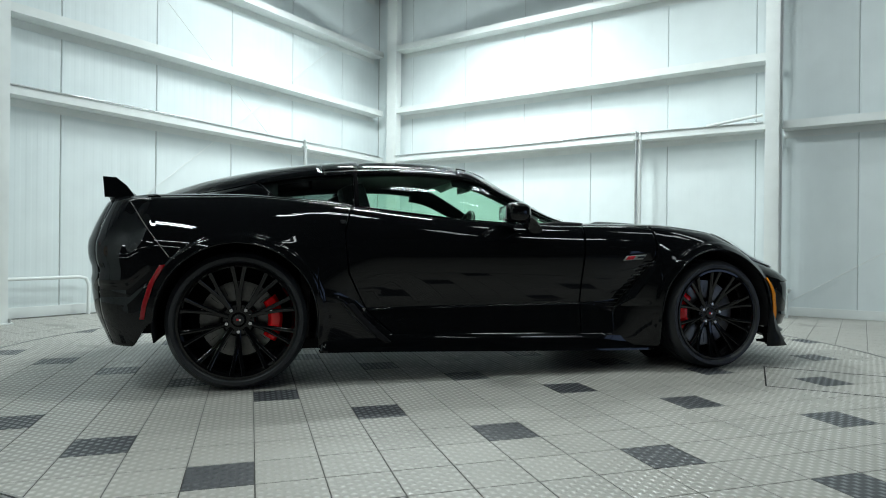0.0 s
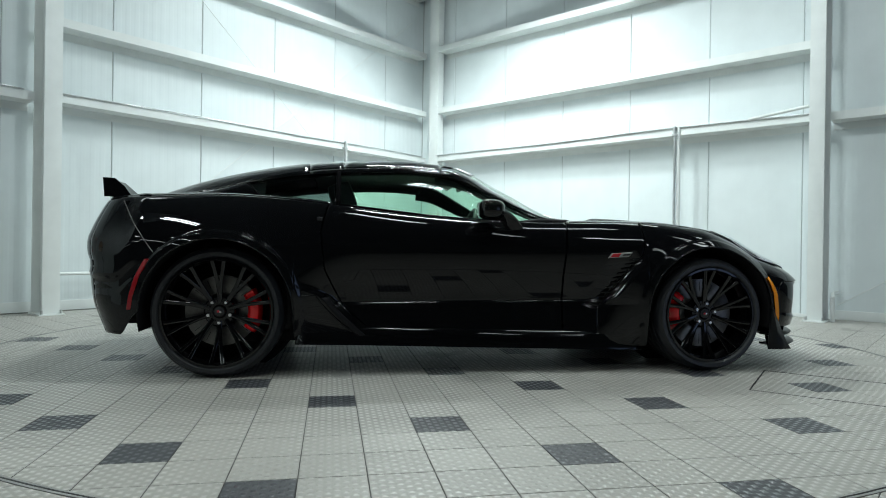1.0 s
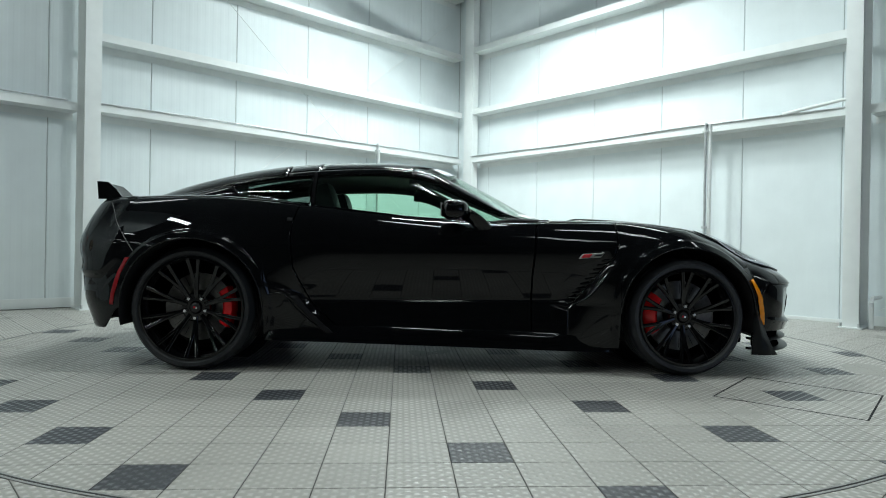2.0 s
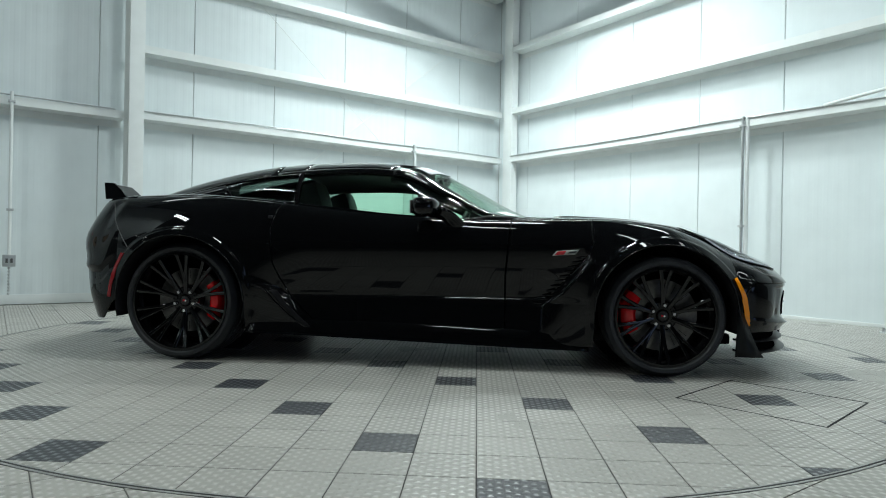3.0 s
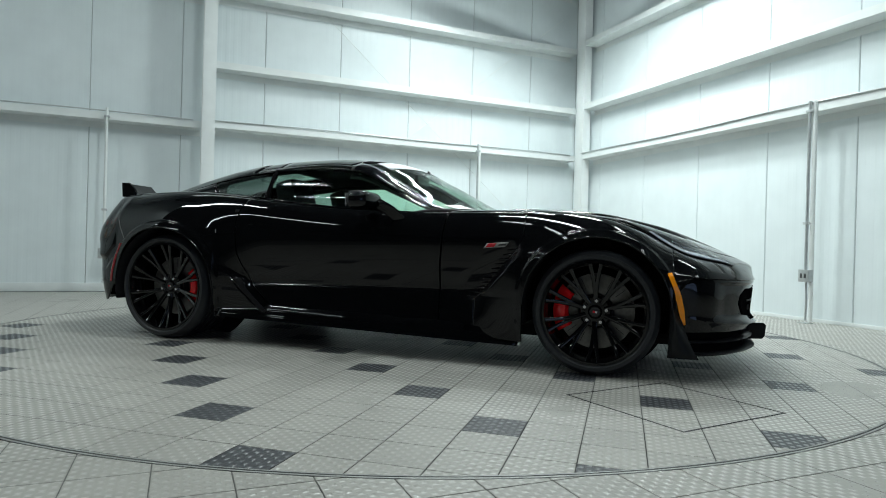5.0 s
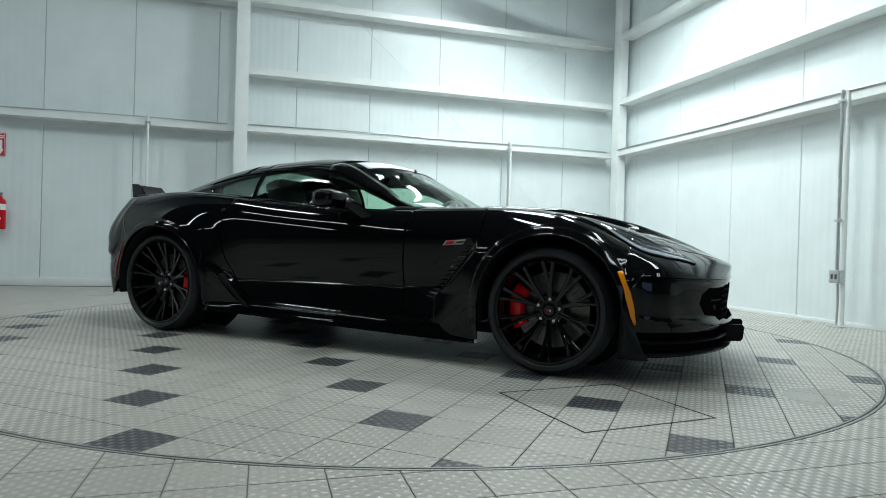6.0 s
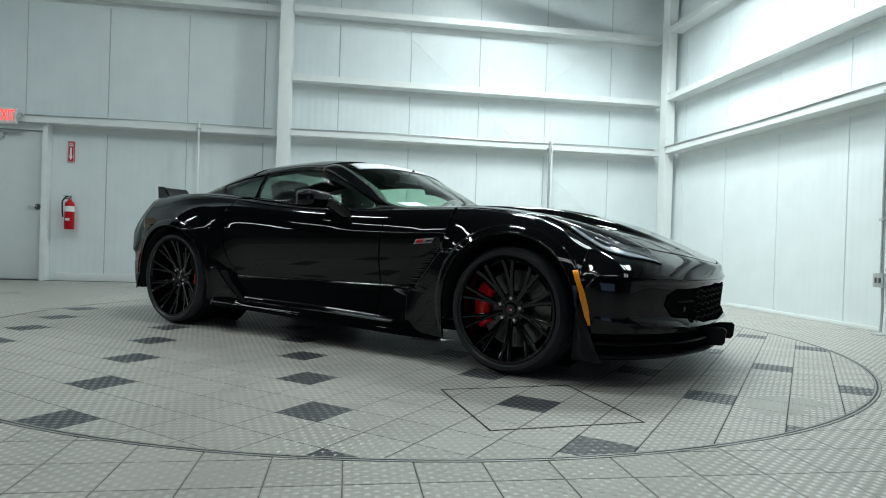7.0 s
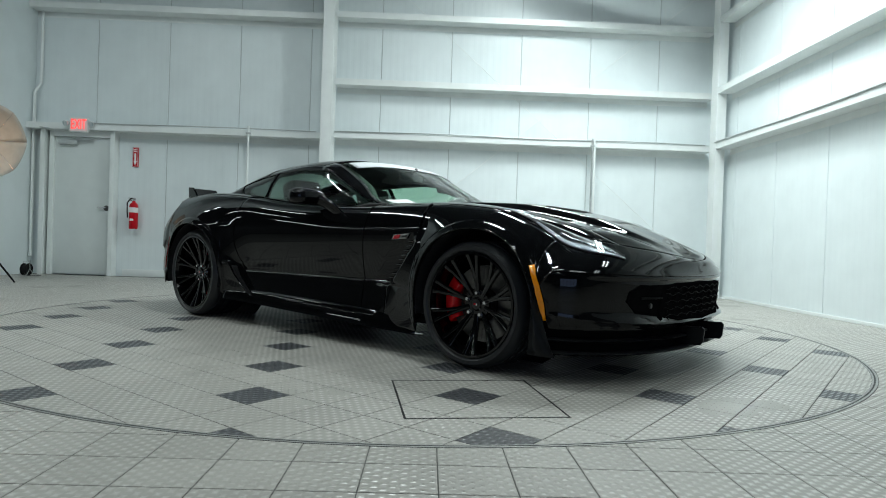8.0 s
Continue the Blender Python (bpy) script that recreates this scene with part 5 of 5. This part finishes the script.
    bmesh.ops.create_uvsphere(bm, u_segments=28, v_segments=16, radius=1.0)
    for v in bm.verts:
        x, y, z = v.co
        f = lambda q, e: math.copysign(abs(q) ** e, q)
        x, y, z = f(x, 0.75), f(y, 0.6), f(z, 0.6)
        x = x * 0.085 if x > 0 else x * 0.055
        v.co = mm @ Vector((x, y * 0.118, z * (0.052 + 0.006 * y * side)))
    mirror = part("door_mirror", bm, M_PAINT, car, sharp=70)
    part("mirror_glass", box((-0.060, -0.085, -0.035), (-0.054, 0.085, 0.035), 0.02, mm), M_CHROME, mirror)
    rows = []
    for t in np.linspace(0, 1, 10):
        c = Vector((0.09 + 0.15 * t, side * (0.93 - 0.09 * t), 0.872 - 0.095 * t * t))
        hw, hz = 0.056 - 0.012 * t, 0.036 - 0.010 * t
        rows.append([c + Vector((hw * math.cos(w), 0, hz * math.sin(w))) for w in np.linspace(0, 2 * math.pi, 13)])
    panel("stalk", rows, M_PAINT, mirror)

    # splitter end plate ahead of the front wheel
    rows = []
    for t in np.linspace(0, 1, 10):
        z = 0.125 + 0.31 * t
        x1 = 1.845 - 0.13 * t ** 0.8
        rows.append([Vector((1.705 + 0.02 * t, side * 0.935, z)), Vector(((1.705 + x1) / 2, side * 0.950, z)), Vector((x1, side * (0.935 - 0.02 * t), z))])
    panel("splitter_winglet", rows, M_AERO, car, "satin black splitter end plate", thick=0.008, flip=side < 0)

# splitter blade under the nose, with a second slat above it and upright fins
for zb, out, t0, name in ((0.138, 0.008, 0.012, "splitter"), (0.195, -0.006, 0.012, "splitter_slat")):
    rows = []
    for a in np.linspace(-1, 1, 81):
        k = 1 - abs(a)
        e, n = nose(k, 1.0), nose_out(k)
        f = min(1.0, k * 6)
        p = Vector((e.x, e.y, zb)) + n * (out * (0.3 + 0.7 * f) + 0.014 * smooth((k - 0.5) / 0.4))
        q = Vector((e.x, e.y, zb)) - n * 0.10
        sg = -1 if a < 0 else 1
        rows.append([Vector((v.x, sg * v.y, v.z)) for v in (q, p, p + n * 0.008 + Vector((0, 0, t0 * 0.5)), p + Vector((0, 0, t0)), q + Vector((0, 0, t0)), q)])
    panel(name, rows, M_AERO, car, "satin black front splitter")
for y, tip in ((-0.17, 2.250), (0.17, 2.245)):
    p = on_nose(y, 0.25)
    fin = bmesh.new()
    prof = [(p.x - 0.04, 0.150), (tip - 0.012, 0.158), (tip, 0.175), (tip + 0.006, 0.236), (tip - 0.006, 0.250), (tip - 0.075, 0.246), (p.x - 0.04, 0.225)]
    inner = [fin.verts.new((x, y - 0.006, z)) for x, z in prof]
    outer = [fin.verts.new((x, y + 0.006, z)) for x, z in prof]
    fin.faces.new(inner)
    fin.faces.new(outer)
    for k in range(len(prof)):
        fin.faces.new((inner[k], inner[(k + 1) % len(prof)], outer[(k + 1) % len(prof)], outer[k]))
    bmesh.ops.recalc_face_normals(fin, faces=fin.faces[:])
    part("splitter_fin", fin, M_AERO, car, smooth=False)


def nose_strip(name, top, bottom, mat, off, parent, label="", n=30, m=8, thick=0.003):
    """A patch of the bumper between two lines of (y, z) places."""
    def along(pts, t):
        d = np.linspace(0, 1, len(pts))
        return np.interp(t, d, [p[0] for p in pts]), np.interp(t, d, [p[1] for p in pts])
    rows = []
    for t in np.linspace(0, 1, n):
        (ya, za), (yb, zb) = along(top, t), along(bottom, t)
        rows.append([on_nose(ya + (yb - ya) * u, za + (zb - za) * u, off) for u in np.linspace(0, 1, m)])
    return panel(name, rows, mat, parent, label, thick)


G_TOP = [(-0.645, 0.428), (-0.59, 0.458), (-0.3, 0.466), (0.0, 0.468), (0.3, 0.466), (0.59, 0.458), (0.645, 0.428)]
G_LOW = [(-0.655, 0.385), (-0.60, 0.330), (-0.3, 0.290), (0.0, 0.282), (0.3, 0.290), (0.60, 0.330), (0.655, 0.385)]
grille = nose_strip("grille", G_TOP, G_LOW, M_GRILLE, 0.002, car, "black mesh front grille", n=60, m=10)
tube("grille_frame", [on_nose(y, z, 0.003) for y, z in G_TOP] + [on_nose(y, z, 0.003) for y, z in G_LOW[::-1]] + [on_nose(*G_TOP[0], 0.003)], 0.004, M_GRILLE, grille)
for k, z in enumerate((0.310, 0.345, 0.380, 0.415, 0.445)):
    tube("mesh_bar", [on_nose(y, z + 0.006 * math.cos(y * 55 + k * math.pi), 0.004) for y in np.linspace(-0.41, 0.41, 45)], 0.0022, M_GRILLEBAR, grille, sides=5)
for k, y in enumerate(np.linspace(-0.38, 0.38, 13)):
    tube("mesh_bar", [on_nose(y + 0.008 * math.cos(z * 90 + k), z, 0.004) for z in np.linspace(0.295, 0.455, 10)], 0.0022, M_GRILLEBAR, grille, sides=5)
for side in (-1, 1):
    tube("divider", [on_nose(side * (0.43 + 0.02 * t), 0.455 - 0.16 * t, 0.002) for t in np.linspace(0, 1, 6)], 0.005, M_GRILLE, grille)
    p = on_nose(side * 0.515, 0.362)
    part("fog_lamp", cyl((p.x - 0.02, p.y, p.z), (p.x + 0.008, p.y, p.z), 0.014, 0.012), M_TRIM, grille)
    tube("slat", [on_nose(side * y, 0.400, 0.006) for y in np.linspace(0.44, 0.585, 8)], 0.005, M_MATTE, grille)

# bonnet vent between the raised edges
rows = [[bonnet_point(s, u) + Vector((0, 0, 0.002)) for u in np.linspace(-0.30, 0.30, 20)] for s in np.linspace(1.02, 1.16, 8)]
vent = panel("bonnet_vent", rows, M_MATTE, car, "black bonnet vent", thick=0.002, flip=True)
for s in (1.05, 1.09, 1.13):
    tube("vent_slat", [bonnet_point(s, u) + Vector((0, 0, 0.003)) for u in np.linspace(-0.28, 0.28, 15)], 0.004, M_TRIM, vent, sides=6)

# rear spoiler: blade on raised ends
rows = []
for y in np.linspace(-0.628, 0.628, 141):
    e = smooth((abs(y) - 0.365) / 0.03)
    x = -1.995 - 0.035 * (1 - (y / 0.63) ** 2)
    zl, zt = 0.940, 0.955 + 0.074 * e
    rows.append([Vector((x + 0.125, y, zl - 0.01)), Vector((x + 0.118, y, zl + (zt - zl) * 0.18)), Vector((x + 0.035, y, zt)), Vector((x - 0.020, y, zt - 0.002)), Vector((x - 0.008, y, zl)), Vector((x + 0.10, y, zl - 0.015)), Vector((x + 0.125, y, zl - 0.01))])
spoiler = panel("spoiler", rows, M_AERO, car, "satin black rear spoiler")
for side in (-1, 1):
    bm = bmesh.new()
    prof = [(-1.862, 0.935), (-1.905, 0.995), (-1.955, 1.036), (-2.015, 1.038), (-2.006, 0.935)]
    a = [bm.verts.new((x, side * 0.622, z)) for x, z in prof]
    b = [bm.verts.new((x, side * 0.638, z)) for x, z in prof]
    bm.faces.new(a)
    bm.faces.new(b)
    for k in range(len(prof)):
        bm.faces.new((a[k], a[(k + 1) % 5], b[(k + 1) % 5], b[k]))
    bmesh.ops.recalc_face_normals(bm, faces=bm.faces[:])
    part("end_plate", bm, M_PAINT, spoiler)
for y in (-0.45, 0.0, 0.45):
    part("stand", box((-2.02, y - 0.03, 0.92), (-1.94, y + 0.03, 0.948), 0.008), M_AERO, spoiler)
part("rear_diffuser", box((-1.96, -0.55, 0.232), (-1.78, 0.55, 0.30), 0.03), M_MATTE, car)
for y in (-0.10, -0.03, 0.05, 0.12):
    part("exhaust_tip", cyl((-1.9, y, 0.33), (-2.12, y, 0.33), 0.038, 0.042, 20), M_CHROME, car)
# rear lamps
for side in (-1, 1):
    for y in (0.28, 0.44):
        p, _, _, _ = SKIN.ray_cast(Vector((-4, -y, 0.80)), Vector((1, 0, 0)))
        part("tail_lamp", cyl((p.x + 0.05, side * y, 0.80), (p.x - 0.001, side * y, 0.80), 0.045, 0.045, 20), M_REDLENS, car)
# wiper resting at the foot of the windscreen
tube("wiper", [(0.66, -0.05, 0.875), (0.70, -0.25, 0.872), (0.62, -0.50, 0.858)], 0.008, M_MATTE, car)


# ---- the floor and the turntable ----
TC, TR = Vector((-2.506, 3.637)), 2.96
TA, TTH, TP = Vector((-0.108, 3.054)), radians(51.06), 0.2032
TU = Vector((math.cos(TTH), math.sin(TTH)))
TV = Vector((-TU.y, TU.x))

subfloor = tagged(part("floor", box((ROOM_X - 0.2, -14, -0.2), (11.2, ROOM_Y + 0.2, -0.0035), 0.0), M_GROUT), kind="structure", label="grey tiled hall floor with dark grout", category="floor")
turntable = tagged(mesh_object("turntable", *lathe([(0.0, -0.0028), (TR - 0.012, -0.0028), (TR - 0.012, -0.012)], 128, "z"), M_GROUT), label="round vehicle turntable tiled grey with scattered charcoal tiles", category="turntable")
turntable.location = (TC.x, TC.y, 0)

# steel edges either side of the dark running gap
for name, r0, r1, z, mat, label in (("rim_edge", TR - 0.012, TR - 0.004, 0.0006, M_RIMSTEEL, "thin steel edge of the turntable"), ("running_gap", TR - 0.004, TR + 0.004, -0.0015, M_RUBBER, "dark running gap round the turntable")):
    v, f = lathe([(r0, z - 0.006), (r0, z), (r1, z), (r1, z - 0.006)], 160, "z")
    mesh_object(name, v, f, mat, turntable, label, sharp=30)
v, f = lathe([(TR + 0.004, -0.006), (TR + 0.004, 0.001), (TR + 0.014, 0.001), (TR + 0.014, -0.006)], 160, "z")
edge = tagged(mesh_object("floor_edge", v, f, M_RIMSTEEL, None, "thin steel edge of the fixed floor round the turntable", sharp=30), category="edge", kind="structure")
edge.location = (TC.x, TC.y, 0)


def clipped(poly, n, d):
    """The part of a convex polygon with n . p <= d."""
    out = []
    for k, p in enumerate(poly):
        q = poly[(k + 1) % len(poly)]
        a, b = n.dot(p) - d, n.dot(q) - d
        if a <= 0:
            out.append(p)
        if a * b < 0:
            out.append(p + (q - p) * (a / (a - b)))
    return out


HALF, BEV, LIFT = 0.2032 / 2 - 0.0015, 0.0012, 0.0


def tile_geometry(poly, half):
    """A tile with eased edges over its outline, in the tile's own frame: top, slope, UVs."""
    c = sum(poly, Vector((0, 0))) / len(poly)
    n = len(poly)
    inner = [p + (c - p).normalized() * min(BEV * 1.4, (c - p).length * 0.4) for p in poly]
    verts = [(p.x, p.y, LIFT) for p in inner] + [(p.x, p.y, LIFT - BEV) for p in poly]
    faces = [tuple(range(n))] + [(n + k, n + (k + 1) % n, (k + 1) % n, k) for k in range(n)]
    uv = [(v[0] / (2 * half) + 0.5, v[1] / (2 * half) + 0.5) for f in faces for v in (verts[i] for i in f)]
    return verts, faces, uv


square = [Vector(p) for p in ((-HALF, -HALF), (HALF, -HALF), (HALF, HALF), (-HALF, HALF))]


def tile_mesh(name, poly, mat):
    v, f, uv = tile_geometry(poly, HALF)
    me = bpy.data.meshes.new(name)
    me.from_pydata(v, [], f)
    me.uv_layers.new(name="UVMap").data.foreach_set("uv", np.asarray(uv, float).ravel())
    me.materials.append(mat)
    return me


def lay(tiles, parent, name, near, rot, origin):
    """Lays (x, y, outline, material) tiles; those near a place as objects, the rest joined."""
    plain = {}
    tiles = sorted(tiles, key=lambda t: (Vector(t[:2]) - near).length)
    rest = {}
    for k, (x, y, poly, mat) in enumerate(tiles):
        if k < 300:
            whole = poly is square
            if whole and mat.name not in plain:
                plain[mat.name] = tile_mesh(name, square, mat)
            ob = new(name, plain[mat.name] if whole else tile_mesh(name, poly, mat))
            ob.parent = parent
            ob.matrix_basis = pose(x - origin.x, y - origin.y, 0, 0, 0, math.degrees(rot))
        else:
            rest.setdefault(mat.name, (mat, []))[1].append((x, y, poly))
    c, s = math.cos(rot), math.sin(rot)
    for mat, group in rest.values():
        V, Fc, U = [], [], []
        for x, y, poly in group:
            v, f, uv = tile_geometry(poly, HALF)
            o = len(V)
            V += [(x - origin.x + c * a - s * b, y - origin.y + s * a + c * b, z) for a, b, z in v]
            Fc += [tuple(i + o for i in q) for q in f]
            U += uv
        tagged(mesh_object("further_tiles", V, Fc, mat, parent, smooth=False, uv=U), kind="stuff")


# turntable tiles: a charcoal one at every second place of every third diagonal
inner_tiles = []
for i in range(-40, 41):
    for j in range(-40, 41):
        p = TA + TP * (i * TU + j * TV)
        d = p - TC
        if d.length > TR + 0.15:
            continue
        poly = square
        if d.length > TR - 0.165:
            n = d.normalized()
            local = Vector((n.dot(TU), n.dot(TV)))
            poly = clipped(square, local, TR - 0.014 - d.length)
            if len(poly) < 3:
                continue
        dark = (i + j) % 6 == 0 and (i - j) % 4 == 0
        inner_tiles.append((p.x, p.y, poly, M_TILE_DARK if dark else M_TILE))
lay(inner_tiles, turntable, "tile", Vector((-0.6, 2.9)), TTH, TC)

# the fixed floor round it, laid square to the walls
outer_tiles = []
FX, FY = 0.616 + TP / 2, 3.567 + TP / 2
for i in range(-36, 22):
    for j in range(-27, 22):
        p = Vector((FX + i * TP, FY + j * TP))
        if not (ROOM_X + 0.05 < p.x < 5.0 and -1.85 < p.y < ROOM_Y - 0.05):
            continue
        d = p - TC
        if d.length < TR - 0.15:
            continue
        poly = square
        if d.length < TR + 0.17:
            n = -d.normalized()
            poly = clipped(square, Vector((n.y, -n.x)), d.length - (TR + 0.016))
            if len(poly) < 3:
                continue
        outer_tiles.append((p.x, p.y, poly, M_TILE))
lay(outer_tiles, subfloor, "tile", Vector((0.6, 3.2)), math.pi / 2, Vector((0, 0)))
tagged(part("floor_beyond", box((5.02, -14, -0.0034), (11.0, ROOM_Y, -0.0005), 0.0), M_HALLFLOOR), kind="structure", label="plain grey floor of the hall beyond", category="floor")
tagged(part("floor_beyond", box((ROOM_X, -14, -0.0034), (5.0, -2.1, -0.0005), 0.0), M_HALLFLOOR), kind="structure", label="plain grey floor of the hall beyond", category="floor")

# access hatch set in the turntable
hatch = empty("access_hatch", pose(-0.178, 3.925, 0.0, 0, 0, 97.5 - 90), label="square access hatch outlined by a dark metal frame in the tiles", category="hatch")
hh = 0.305
for k in range(4):
    m = pose(0, 0, 0, 0, 0, 90 * k)
    part("frame_bar", box((-hh - 0.004, hh - 0.004, -0.002), (hh - 0.004, hh + 0.004, 0.0012), 0.0005, m), M_MATTE, hatch)
